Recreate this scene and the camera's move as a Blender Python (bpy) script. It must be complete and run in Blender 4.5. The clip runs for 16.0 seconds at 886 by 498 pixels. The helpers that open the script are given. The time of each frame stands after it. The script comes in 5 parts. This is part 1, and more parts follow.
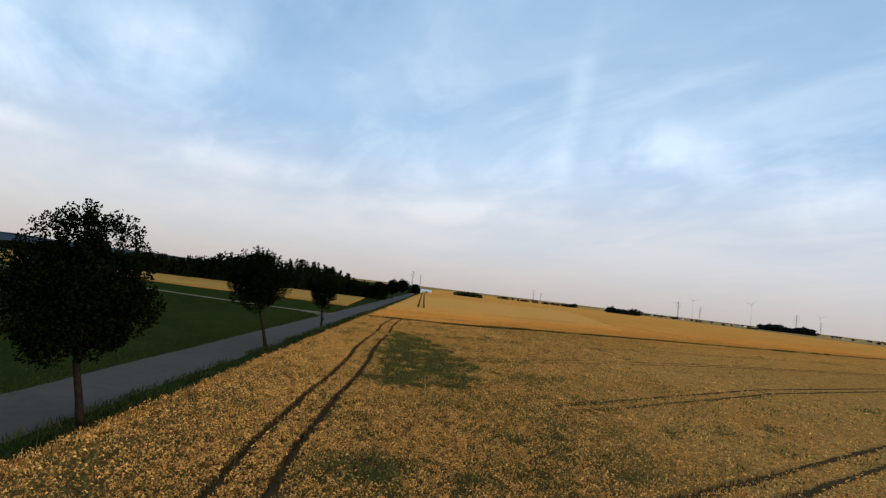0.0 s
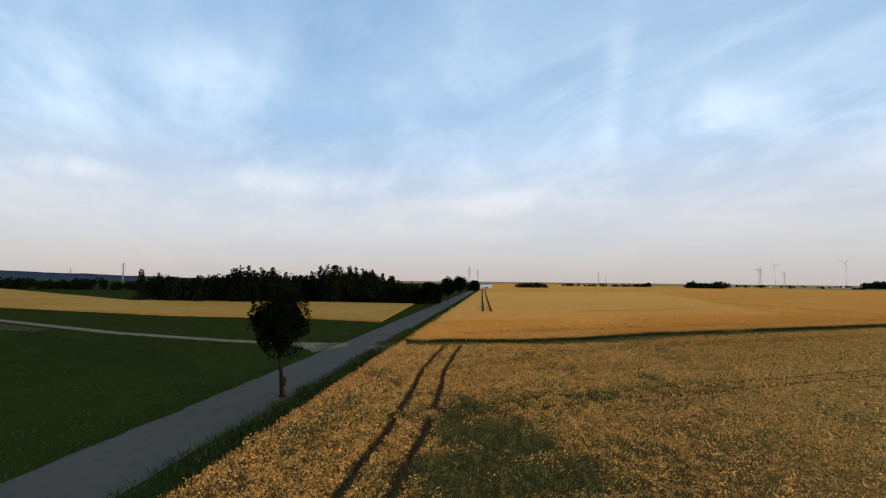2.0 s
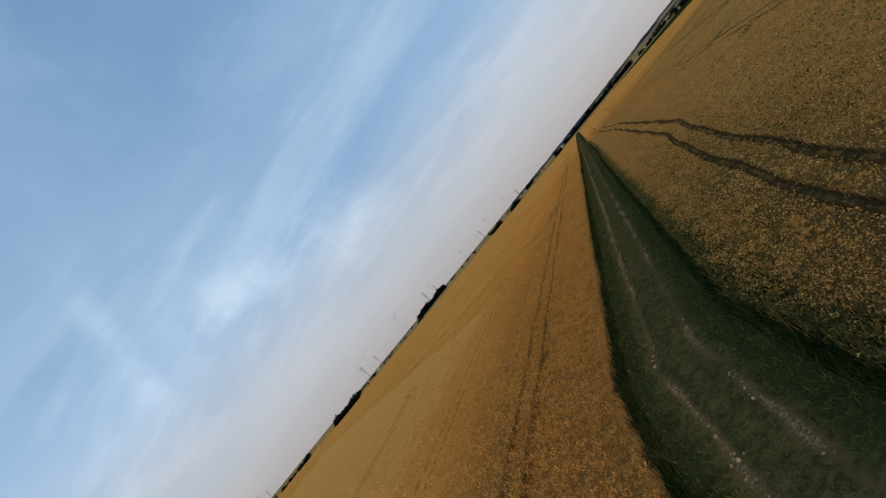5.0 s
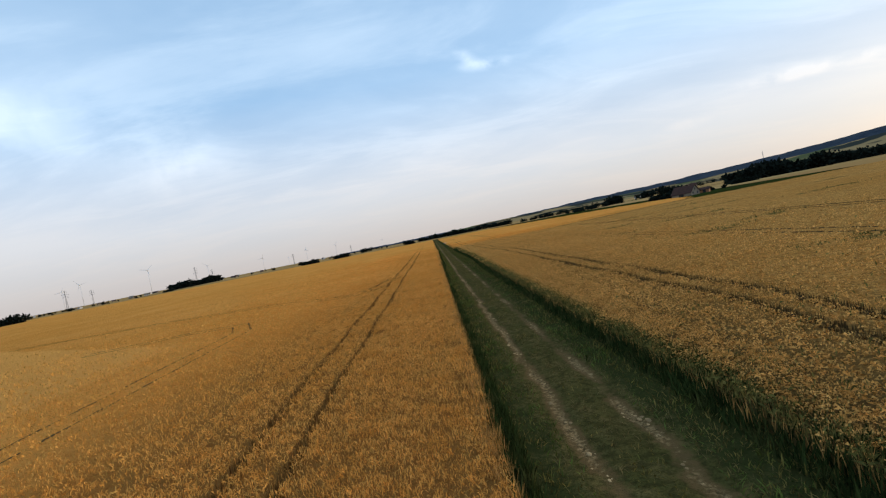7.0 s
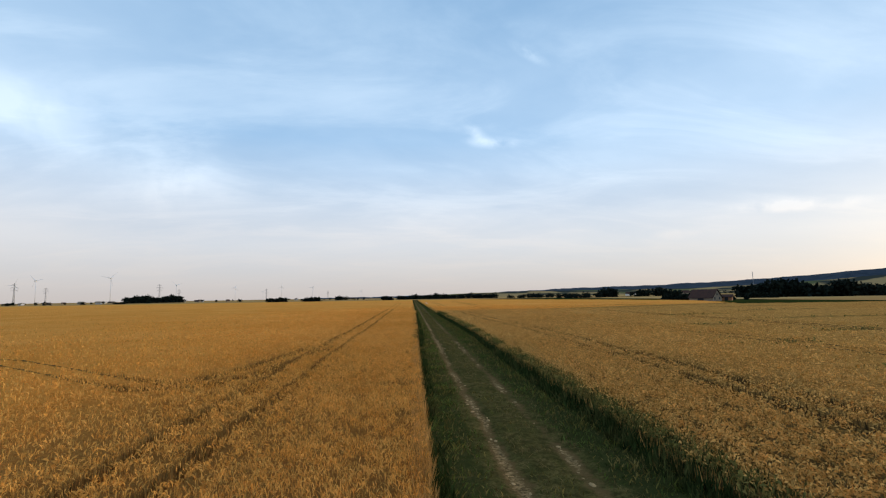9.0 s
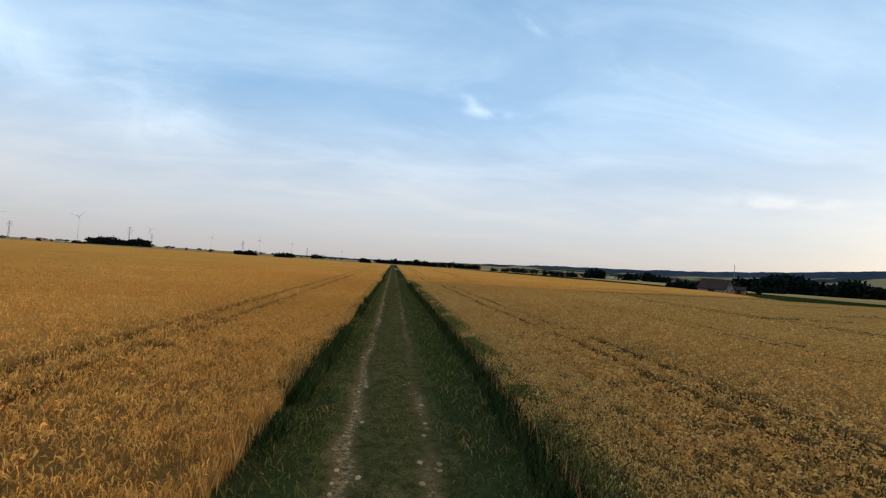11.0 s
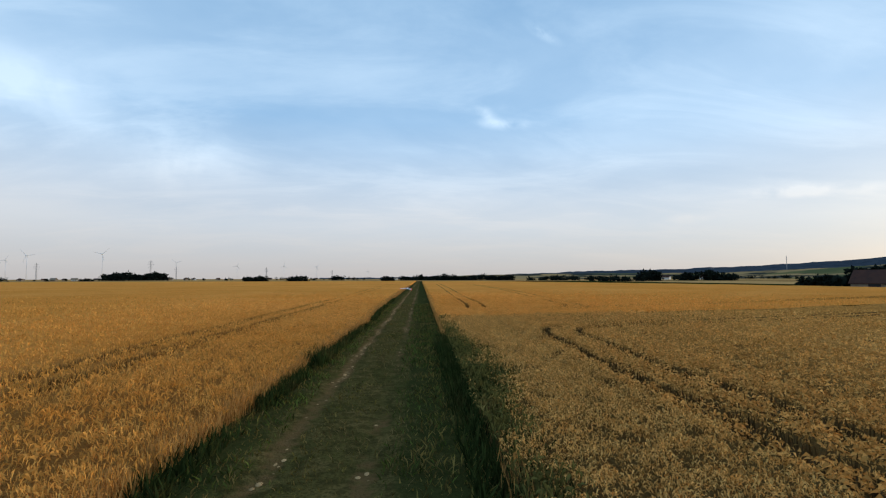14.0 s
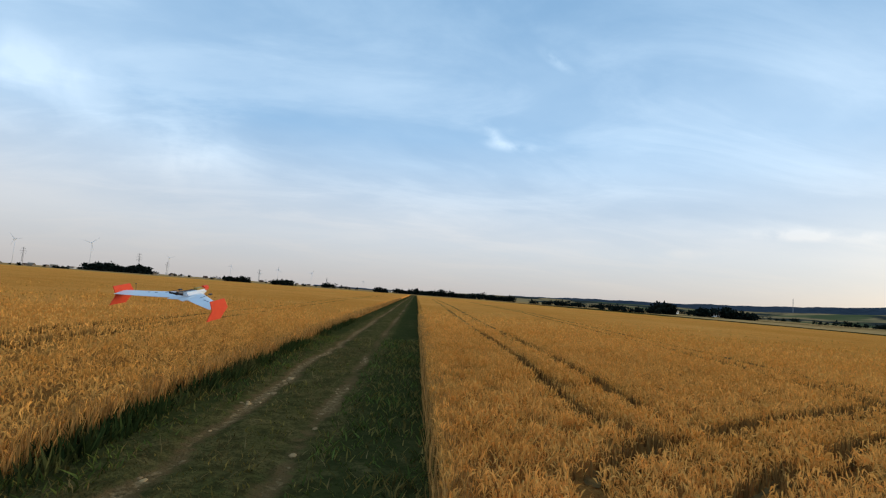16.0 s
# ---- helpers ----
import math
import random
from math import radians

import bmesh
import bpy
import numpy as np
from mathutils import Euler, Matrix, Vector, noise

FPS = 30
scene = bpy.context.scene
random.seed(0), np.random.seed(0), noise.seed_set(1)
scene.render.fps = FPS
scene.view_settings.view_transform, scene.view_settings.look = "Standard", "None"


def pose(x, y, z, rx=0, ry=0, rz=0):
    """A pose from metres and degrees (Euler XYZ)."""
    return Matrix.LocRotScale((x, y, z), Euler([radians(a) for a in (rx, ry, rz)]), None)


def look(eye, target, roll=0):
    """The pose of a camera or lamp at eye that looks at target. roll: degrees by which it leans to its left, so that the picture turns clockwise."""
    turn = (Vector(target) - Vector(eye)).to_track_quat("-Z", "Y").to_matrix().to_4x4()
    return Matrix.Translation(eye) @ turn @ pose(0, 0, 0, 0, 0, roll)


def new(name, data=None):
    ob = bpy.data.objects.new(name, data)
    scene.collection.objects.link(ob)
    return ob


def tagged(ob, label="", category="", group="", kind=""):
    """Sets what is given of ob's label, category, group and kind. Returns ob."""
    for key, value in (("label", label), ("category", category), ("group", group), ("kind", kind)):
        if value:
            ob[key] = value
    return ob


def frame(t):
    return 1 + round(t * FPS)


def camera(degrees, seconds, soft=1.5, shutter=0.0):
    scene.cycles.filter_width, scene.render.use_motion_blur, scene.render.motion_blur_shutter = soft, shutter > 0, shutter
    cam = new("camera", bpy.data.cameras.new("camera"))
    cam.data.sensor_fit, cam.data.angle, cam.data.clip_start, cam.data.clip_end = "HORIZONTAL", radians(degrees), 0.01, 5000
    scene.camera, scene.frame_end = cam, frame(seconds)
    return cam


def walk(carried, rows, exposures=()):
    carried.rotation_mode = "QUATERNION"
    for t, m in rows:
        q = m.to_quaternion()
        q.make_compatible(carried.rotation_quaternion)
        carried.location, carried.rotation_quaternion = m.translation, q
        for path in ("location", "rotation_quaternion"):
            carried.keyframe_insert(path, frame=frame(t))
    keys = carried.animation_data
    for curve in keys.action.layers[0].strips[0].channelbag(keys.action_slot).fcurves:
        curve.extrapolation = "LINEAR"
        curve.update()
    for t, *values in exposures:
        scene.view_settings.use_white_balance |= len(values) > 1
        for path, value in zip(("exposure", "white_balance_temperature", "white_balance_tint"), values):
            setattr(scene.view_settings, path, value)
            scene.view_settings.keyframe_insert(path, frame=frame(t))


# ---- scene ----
# ---------------------------------------------------------------- camera
PATH = [
    (0, (96.06, -64.07, 7.95), (87.22, -59.48, 8.72), 6.84),
    (0.5, (85.44, -59.37, 8.22), (76.36, -55.25, 9.01), 10.09),
    (1, (75.16, -54.70, 8.26), (65.95, -50.89, 9.13), 5.97),
    (1.5, (65.83, -50.55, 8.15), (56.59, -46.79, 8.85), 3.84),
    (2, (55.75, -46.26, 7.89), (46.45, -42.62, 8.52), 0.61),
    (2.5, (45.93, -42.16, 7.58), (36.78, -38.21, 8.45), -11.22),
    (3, (36.93, -37.33, 7.18), (28.38, -32.39, 8.70), -22.45),
    (3.2, (33.51, -35.37, 6.92), (25.28, -29.92, 8.56), -26.17),
    (5.3, (2.02, -6.84, 9.43), (-0.57, 2.82, 9.31), -47.39),
    (5.5, (0.88, -3.25, 9.08), (-0.99, 6.57, 8.78), -38.33),
    (6, (-1.85, 6.14, 8.53), (-2.80, 16.09, 8.46), -19.87),
    (6.5, (-2.82, 15.51, 7.49), (-3.24, 25.50, 7.33), -13.07),
    (7, (-3.76, 26.75, 6.25), (-3.58, 36.74, 5.95), -11.25),
    (7.5, (-4.06, 37.65, 5.47), (-3.74, 47.64, 5.77), -2.45),
    (8, (-4.04, 48.28, 4.98), (-3.63, 58.26, 5.41), -0.49),
    (8.5, (-3.75, 58.25, 4.60), (-3.21, 68.21, 5.41), -0.61),
    (9, (-3.39, 68.00, 4.61), (-2.76, 77.94, 5.55), -0.94),
    (9.2, (-3.23, 71.87, 4.61), (-2.56, 81.81, 5.56), -1.34),
    (11.3, (0.23, 107.99, 4.22), (1.15, 117.94, 4.50), 4.47),
    (11.5, (0.38, 112.00, 4.12), (1.21, 121.95, 4.56), 4.63),
    (12, (0.80, 122.18, 4.00), (1.61, 132.13, 4.52), 6.38),
    (12.5, (1.35, 132.96, 3.75), (1.91, 142.92, 4.44), 6.68),
    (13, (1.47, 144.22, 3.66), (1.88, 154.18, 4.47), 6.64),
    (13.5, (1.64, 155.59, 3.61), (2.02, 165.57, 4.08), 1.74),
    (14, (1.94, 166.64, 3.68), (2.39, 176.62, 4.26), -0.16),
    (14.5, (2.09, 176.68, 3.52), (2.69, 186.64, 4.16), -1.03),
    (15, (2.38, 185.95, 3.35), (3.13, 195.91, 3.89), 0.10),
    (15.5, (2.75, 196.12, 3.19), (3.45, 206.08, 3.67), 5.36),
    (16, (2.83, 205.76, 2.97), (3.29, 215.71, 3.88), 4.25),
]
cam = camera(83.0, 16.0, soft=1.2)
walk(cam, [(t, look(eye, target, roll)) for t, eye, target, roll in PATH],
     [(0, -0.20, 6400, 10), (2.6, -0.20, 6400, 10), (3.4, -0.3, 6350, 10), (5.3, -0.55, 6150, 9), (6.0, -0.29, 6250, 9), (7.0, -0.08, 6350, 9), (8.0, -0.04, 6450, 9),
      (9.0, -0.11, 6400, 9), (11.5, -0.19, 6160, 6.5), (13.5, -0.20, 6130, 6.5), (16, -0.22, 6180, 6.5)])

# ---------------------------------------------------------------- world, sun, exposure
SUN_AZ, SUN_EL = radians(62), radians(11)      # to the right of the track's direction, low evening sun behind thin cloud


def sky_world():
    w = bpy.data.worlds.new("sky")
    scene.world = w
    w.use_nodes = True
    nt = w.node_tree
    N, L = nt.nodes, nt.links
    bg = N["Background"]
    sky = N.new("ShaderNodeTexSky")
    sky.sky_type, sky.sun_disc = "NISHITA", False
    sky.sun_elevation, sky.sun_rotation = SUN_EL, SUN_AZ
    sky.air_density, sky.dust_density, sky.ozone_density = 1.0, 1.2, 1.6
    tc = N.new("ShaderNodeTexCoord")
    sep = N.new("ShaderNodeSeparateXYZ")
    L.new(tc.outputs["Generated"], sep.inputs[0])

    def math_node(op, a, b=None, clamp=False):
        m = N.new("ShaderNodeMath")
        m.operation, m.use_clamp = op, clamp
        for i, v in enumerate((a, b)):
            if v is None:
                continue
            if isinstance(v, (int, float)):
                m.inputs[i].default_value = v
            else:
                L.new(v, m.inputs[i])
        return m.outputs[0]

    # a flat cloud layer seen in perspective: direction divided by its height
    up = math_node("MAXIMUM", sep.outputs[2], 0.0)
    h = math_node("ADD", up, 0.16)
    comb = N.new("ShaderNodeCombineXYZ")
    L.new(math_node("DIVIDE", sep.outputs[0], h), comb.inputs[0])
    L.new(math_node("DIVIDE", sep.outputs[1], h), comb.inputs[1])

    def layer(scale, rot, stretch, detail, rough, lo, hi, warp=0.3):
        mp = N.new("ShaderNodeMapping")
        mp.inputs["Rotation"].default_value = (0, 0, radians(rot))
        mp.inputs["Scale"].default_value = (scale, scale * stretch, 1)
        L.new(comb.outputs[0], mp.inputs[0])
        nz = N.new("ShaderNodeTexNoise")
        nz.inputs["Scale"].default_value = 1.0
        nz.inputs["Detail"].default_value, nz.inputs["Roughness"].default_value = detail, rough
        nz.inputs["Distortion"].default_value = warp
        L.new(mp.outputs[0], nz.inputs["Vector"])
        mr = N.new("ShaderNodeMapRange")
        mr.interpolation_type = "SMOOTHSTEP"
        mr.inputs[1].default_value, mr.inputs[2].default_value = lo, hi
        L.new(nz.outputs["Fac"], mr.inputs[0])
        return mr.outputs[0]

    veil = layer(0.6, 25, 1.4, 6, 0.55, 0.25, 0.78)
    streak = layer(1.0, -35, 2.0, 7, 0.60, 0.42, 0.70, 0.7)
    wisp = layer(2.4, 10, 1.6, 6, 0.62, 0.62, 0.86, 0.8)
    cover = math_node("ADD", math_node("ADD", math_node("MULTIPLY", veil, 0.50), 0.10), math_node("MULTIPLY", streak, 0.29))
    cover = math_node("ADD", cover, math_node("MULTIPLY", wisp, 0.12), True)

    def small_cloud(az, el, wide, high, turn, grain=9.0, lo=0.25, hi=0.72):
        """A short streak of brighter cloud in one direction of the sky: degrees right of the track, up, and its size."""
        a, e = radians(az), radians(el)
        mp = N.new("ShaderNodeMapping")
        mp.vector_type = "TEXTURE"
        mp.inputs["Location"].default_value = (math.sin(a) * math.cos(e), math.cos(a) * math.cos(e), math.sin(e))
        mp.inputs["Rotation"].default_value = (0, radians(turn), -a)
        mp.inputs["Scale"].default_value = (radians(wide), 1, radians(high))
        L.new(tc.outputs["Generated"], mp.inputs[0])
        ln = N.new("ShaderNodeVectorMath")
        ln.operation = "LENGTH"
        L.new(mp.outputs[0], ln.inputs[0])
        mr = N.new("ShaderNodeMapRange")
        mr.interpolation_type = "SMOOTHSTEP"
        mr.inputs[1].default_value, mr.inputs[2].default_value = 1.0, 0.0
        L.new(ln.outputs["Value"], mr.inputs[0])
        nz = N.new("ShaderNodeTexNoise")
        nz.inputs["Scale"].default_value, nz.inputs["Detail"].default_value, nz.inputs["Distortion"].default_value = grain, 6, 0.25
        L.new(tc.outputs["Generated"], nz.inputs["Vector"])
        m2 = N.new("ShaderNodeMapRange")
        m2.inputs[1].default_value, m2.inputs[2].default_value = 0.36, 0.64
        L.new(nz.outputs["Fac"], m2.inputs[0])
        return math_node("MULTIPLY", mr.outputs[0], m2.outputs[0])

    for spec, k in (((7.6, 18.4, 2.6, 1.0, 38, 22, 0.3, 0.62), 0.6), ((9.8, 17.2, 4.4, 0.9, 4, 20, 0.25, 0.6), 0.75), ((39, 8.0, 7.5, 0.9, 2, 16, 0.25, 0.6), 1.3), ((28.6, 6.0, 3.0, 0.8, 0), 0.8), ((14.2, 26.2, 3.0, 0.8, 30, 30, 0.35, 0.65), 0.5),
                    ((-37, 16.5, 10, 6, 10), 0.35), ((-25, 12, 10, 5, 0), 0.5), ((-41, 15.5, 9, 6, 20), 0.5), ((-49.5, 20, 2.2, 14, 8, 12), 0.34), ((-51.5, 13, 3, 8, 0, 12), 0.34),
                    ((-95, 20, 11, 6, -15), 0.6), ((-106, 17, 8, 6, 20), 0.5), ((-85, 10.5, 18, 2.6, -3), 0.6), ((-62, 9, 15, 2.2, -4), 0.55), ((-107, 10, 9, 1.6, 0), 0.8)):
        cover = math_node("ADD", cover, math_node("MULTIPLY", small_cloud(*spec), k), True)

    ramp = N.new("ShaderNodeValToRGB")          # thin cloud: peach near the horizon, white above
    e = ramp.color_ramp.elements
    e[0].position, e[0].color = 0.0, (0.665, 0.575, 0.525, 1)
    e[1].position, e[1].color = 0.55, (0.58, 0.77, 0.96, 1)
    m = ramp.color_ramp.elements.new(0.12)
    m.color = (0.915, 0.85, 0.815, 1)
    m = ramp.color_ramp.elements.new(0.25)
    m.color = (0.90, 1.03, 1.15, 1)
    L.new(up, ramp.inputs[0])
    blue = N.new("ShaderNodeValToRGB")          # open sky between the clouds
    e = blue.color_ramp.elements
    e[0].position, e[0].color = 0.0, (0.64, 0.565, 0.525, 1)
    e[1].position, e[1].color = 0.75, (0.13, 0.31, 0.55, 1)
    m = blue.color_ramp.elements.new(0.10)
    m.color = (0.685, 0.705, 0.745, 1)
    m = blue.color_ramp.elements.new(0.30)
    m.color = (0.32, 0.53, 0.78, 1)
    L.new(up, blue.inputs[0])
    mix = N.new("ShaderNodeMix")
    mix.data_type = "RGBA"
    L.new(cover, mix.inputs[0])
    L.new(blue.outputs[0], mix.inputs[6])
    L.new(ramp.outputs[0], mix.inputs[7])
    # the Nishita sky's own glow round the sun, laid under the cloud
    add = N.new("ShaderNodeMix")
    add.data_type, add.blend_type = "RGBA", "ADD"
    add.inputs[0].default_value = SKY_GLOW
    L.new(mix.outputs[2], add.inputs[6])
    L.new(sky.outputs[0], add.inputs[7])
    tint = N.new("ShaderNodeMix")
    tint.data_type, tint.blend_type = "RGBA", "MULTIPLY"
    tint.inputs[0].default_value = 1.0
    tint.inputs[7].default_value = (0.965, 0.995, 1.035, 1)
    L.new(add.outputs[2], tint.inputs[6])
    L.new(tint.outputs[2], bg.inputs[0])
    bg.inputs[1].default_value = 1.0


SKY_GLOW = 0.015
sky_world()
sun = new("sun", bpy.data.lights.new("sun", "SUN"))
sun.data.energy, sun.data.angle, sun.data.color = 2.1, radians(14), (1.0, 0.78, 0.50)
sun.matrix_world = look((0, 0, 60), (-math.sin(SUN_AZ) * 50, -math.cos(SUN_AZ) * 50, 60 - 50 * math.tan(SUN_EL)))

# ---------------------------------------------------------------- materials


def material(name, color, rough=0.8, metal=0.0, var=(), bump=(), island=0.0, objrand=0.0, spec=0.3, transl=0.0):
    """var: rows of (noise scale, colour, amount, low, high); bump: rows of (noise scale, strength, distance)."""
    m = bpy.data.materials.new(name)
    m.use_nodes = True
    nt = m.node_tree
    N, L = nt.nodes, nt.links
    p = N["Principled BSDF"]
    p.inputs["Roughness"].default_value, p.inputs["Metallic"].default_value = rough, metal
    p.inputs["Specular IOR Level"].default_value = spec
    geo = N.new("ShaderNodeNewGeometry")
    last = N.new("ShaderNodeRGB")
    last.outputs[0].default_value = (*color, 1)
    col = last.outputs[0]
    for scale, c2, amount, lo, hi in var:
        nz = N.new("ShaderNodeTexNoise")
        nz.inputs["Scale"].default_value, nz.inputs["Detail"].default_value = scale, 4
        L.new(geo.outputs["Position"], nz.inputs["Vector"])
        mr = N.new("ShaderNodeMapRange")
        mr.inputs[1].default_value, mr.inputs[2].default_value, mr.inputs[4].default_value = lo, hi, amount
        L.new(nz.outputs["Fac"], mr.inputs[0])
        mx = N.new("ShaderNodeMix")
        mx.data_type = "RGBA"
        mx.inputs[7].default_value = (*c2, 1)
        L.new(mr.outputs[0], mx.inputs[0])
        L.new(col, mx.inputs[6])
        col = mx.outputs[2]
    if island or objrand:
        hs = N.new("ShaderNodeHueSaturation")
        src = geo.outputs["Random Per Island"] if island else N.new("ShaderNodeObjectInfo").outputs["Random"]
        k = island or objrand
        mr = N.new("ShaderNodeMapRange")
        mr.inputs[3].default_value, mr.inputs[4].default_value = 1 - k, 1 + k
        L.new(src, mr.inputs[0])
        L.new(mr.outputs[0], hs.inputs["Value"])
        L.new(col, hs.inputs["Color"])
        col = hs.outputs[0]
    L.new(col, p.inputs["Base Color"])
    nrm = None
    for scale, strength, dist in bump:
        nz = N.new("ShaderNodeTexNoise")
        nz.inputs["Scale"].default_value, nz.inputs["Detail"].default_value = scale, 5
        L.new(geo.outputs["Position"], nz.inputs["Vector"])
        b = N.new("ShaderNodeBump")
        b.inputs["Strength"].default_value, b.inputs["Distance"].default_value = strength, dist
        L.new(nz.outputs["Fac"], b.inputs["Height"])
        if nrm:
            L.new(nrm, b.inputs["Normal"])
        nrm = b.outputs[0]
    if nrm:
        L.new(nrm, p.inputs["Normal"])
    if transl:
        tr = N.new("ShaderNodeBsdfTranslucent")
        L.new(col, tr.inputs[0])
        ms = N.new("ShaderNodeMixShader")
        ms.inputs[0].default_value = transl
        L.new(p.outputs[0], ms.inputs[1])
        L.new(tr.outputs[0], ms.inputs[2])
        L.new(ms.outputs[0], N["Material Output"].inputs[0])
    return m


def attribute_mix(m, attr, color, amount=1.0, var_scale=0.0, lo=0.0, hi=1.0):
    """Lays a second colour over a material where a mesh attribute says so (soil in the ruts, unripe crop)."""
    nt = m.node_tree
    N, L = nt.nodes, nt.links
    p = N["Principled BSDF"]
    col = p.inputs["Base Color"].links[0].from_socket
    at = N.new("ShaderNodeAttribute")
    at.attribute_name = attr
    fac = at.outputs["Fac"]
    mr = N.new("ShaderNodeMapRange")
    mr.interpolation_type = "SMOOTHSTEP"
    mr.inputs[1].default_value, mr.inputs[2].default_value, mr.inputs[4].default_value = lo, hi, amount
    if var_scale:
        geo = N.new("ShaderNodeNewGeometry")
        nz = N.new("ShaderNodeTexNoise")
        nz.inputs["Scale"].default_value, nz.inputs["Detail"].default_value = var_scale, 6
        nz.inputs["Roughness"].default_value = 0.65
        L.new(geo.outputs["Position"], nz.inputs["Vector"])
        ad = N.new("ShaderNodeMath")
        ad.operation = "ADD"
        L.new(fac, ad.inputs[0])
        L.new(nz.outputs["Fac"], ad.inputs[1])
        fac = ad.outputs[0]
    L.new(fac, mr.inputs[0])
    mx = N.new("ShaderNodeMix")
    mx.data_type = "RGBA"
    mx.inputs[7].default_value = (*color, 1)
    L.new(mr.outputs[0], mx.inputs[0])
    L.new(col, mx.inputs[6])
    L.new(mx.outputs[2], p.inputs["Base Color"])


MEADOW = material("meadow", (0.027, 0.038, 0.008), 0.95, var=[(0.02, (0.042, 0.052, 0.011), 0.9, 0.35, 0.7), (0.35, (0.056, 0.060, 0.015), 0.6, 0.45, 0.75), (6, (0.016, 0.019, 0.006), 0.8, 0.4, 0.7)], bump=[(3, 0.8, 0.15), (14, 0.8, 0.08)], spec=0.0)
FARLAND = material("farland", (0.40, 0.225, 0.080), 0.95, var=[(0.006, (0.52, 0.310, 0.118), 0.9, 0.50, 0.56), (0.009, (0.055, 0.058, 0.026), 0.95, 0.60, 0.63)], spec=0.0)
ASPHALT = material("asphalt", (0.084, 0.071, 0.057), 0.9, var=[(0.12, (0.108, 0.090, 0.072), 0.8, 0.35, 0.75), (1.4, (0.066, 0.056, 0.046), 0.7, 0.45, 0.75), (40, (0.14, 0.118, 0.096), 0.5, 0.5, 0.75)], bump=[(60, 0.4, 0.01)], spec=0.03)
GRAVEL = material("gravel", (0.205, 0.155, 0.098), 0.95, var=[(0.5, (0.14, 0.105, 0.062), 0.7, 0.4, 0.7), (12, (0.27, 0.21, 0.14), 0.6, 0.45, 0.7)], bump=[(20, 0.6, 0.03)], spec=0.0)
TRACKGRASS = material("track_turf", (0.118, 0.090, 0.028), 0.95, var=[(0.25, (0.082, 0.074, 0.020), 0.9, 0.4, 0.65), (1.3, (0.185, 0.128, 0.044), 0.8, 0.46, 0.70), (4, (0.046, 0.038, 0.012), 0.7, 0.46, 0.62), (14, (0.042, 0.034, 0.011), 0.65, 0.46, 0.64)], bump=[(5, 0.9, 0.10), (22, 0.9, 0.06)], spec=0.0)
attribute_mix(TRACKGRASS, "lush", (0.040, 0.044, 0.012), 0.75, 3.5, 0.85, 1.30)
attribute_mix(TRACKGRASS, "rut", (0.160, 0.092, 0.036), 0.85, 3.2, 0.86, 1.22)
attribute_mix(TRACKGRASS, "rut", (0.42, 0.255, 0.112), 0.80, 8.0, 1.18, 1.46)
attribute_mix(TRACKGRASS, "rut", (0.080, 0.052, 0.022), 0.85, 9.0, 1.30, 1.46)
# the small dark specks paint the shaded gaps between distant ears
WHEAT_FLOOR = material("wheat_canopy", (0.62, 0.282, 0.066), 0.95, var=[(0.03, (0.66, 0.335, 0.092), 0.8, 0.4, 0.65), (0.5, (0.47, 0.218, 0.050), 0.8, 0.45, 0.7), (3, (0.27, 0.128, 0.034), 0.8, 0.50, 0.68), (9, (0.64, 0.326, 0.088), 0.6, 0.5, 0.66), (2.2, (0.19, 0.098, 0.028), 0.45, 0.52, 0.62), (6, (0.16, 0.082, 0.024), 0.55, 0.53, 0.61)], bump=[(3, 1.0, 0.3), (11, 1.0, 0.14)], spec=0.0)
# wheel lines: bare soil, its dark also standing for the groove's shade
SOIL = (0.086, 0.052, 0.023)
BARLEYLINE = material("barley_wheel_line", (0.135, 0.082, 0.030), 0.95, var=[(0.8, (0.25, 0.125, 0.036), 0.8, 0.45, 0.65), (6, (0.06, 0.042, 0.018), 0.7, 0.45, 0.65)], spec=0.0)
SOILMAT = material("wheel_line_soil_shade", SOIL, 0.95, var=[(2, (0.115, 0.070, 0.030), 0.7, 0.45, 0.7), (8, (0.03, 0.022, 0.012), 0.7, 0.45, 0.65)], spec=0.0)
attribute_mix(WHEAT_FLOOR, "green", (0.075, 0.080, 0.024), 0.8, 0.9, 0.85, 1.5)
# stem brown, darkened near the flight line for the shade between ears
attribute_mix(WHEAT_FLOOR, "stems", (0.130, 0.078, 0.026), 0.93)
BARLEY_FLOOR = material("barley_canopy", (0.76, 0.302, 0.054), 0.95, var=[(0.02, (0.86, 0.350, 0.070), 0.8, 0.42, 0.65), (0.4, (0.68, 0.235, 0.034), 0.7, 0.45, 0.7), (3.5, (0.48, 0.162, 0.024), 0.8, 0.52, 0.70), (12, (0.86, 0.340, 0.064), 0.5, 0.5, 0.66)], bump=[(3, 0.9, 0.22), (12, 1.0, 0.12)], spec=0.0)
attribute_mix(BARLEY_FLOOR, "pale", (0.88, 0.41, 0.100), 0.7, 0.05, 0.35, 0.85)
# barley stems too carry the gaps' shade in their brown
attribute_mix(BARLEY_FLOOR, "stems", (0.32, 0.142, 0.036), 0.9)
WHEAT_EAR = material("wheat_ears", (0.66, 0.350, 0.094), 0.8, var=[(0.05, (0.74, 0.408, 0.118), 0.8, 0.4, 0.65), (1.2, (0.50, 0.248, 0.062), 0.8, 0.45, 0.7)], island=0.44, spec=0.0, transl=0.08)
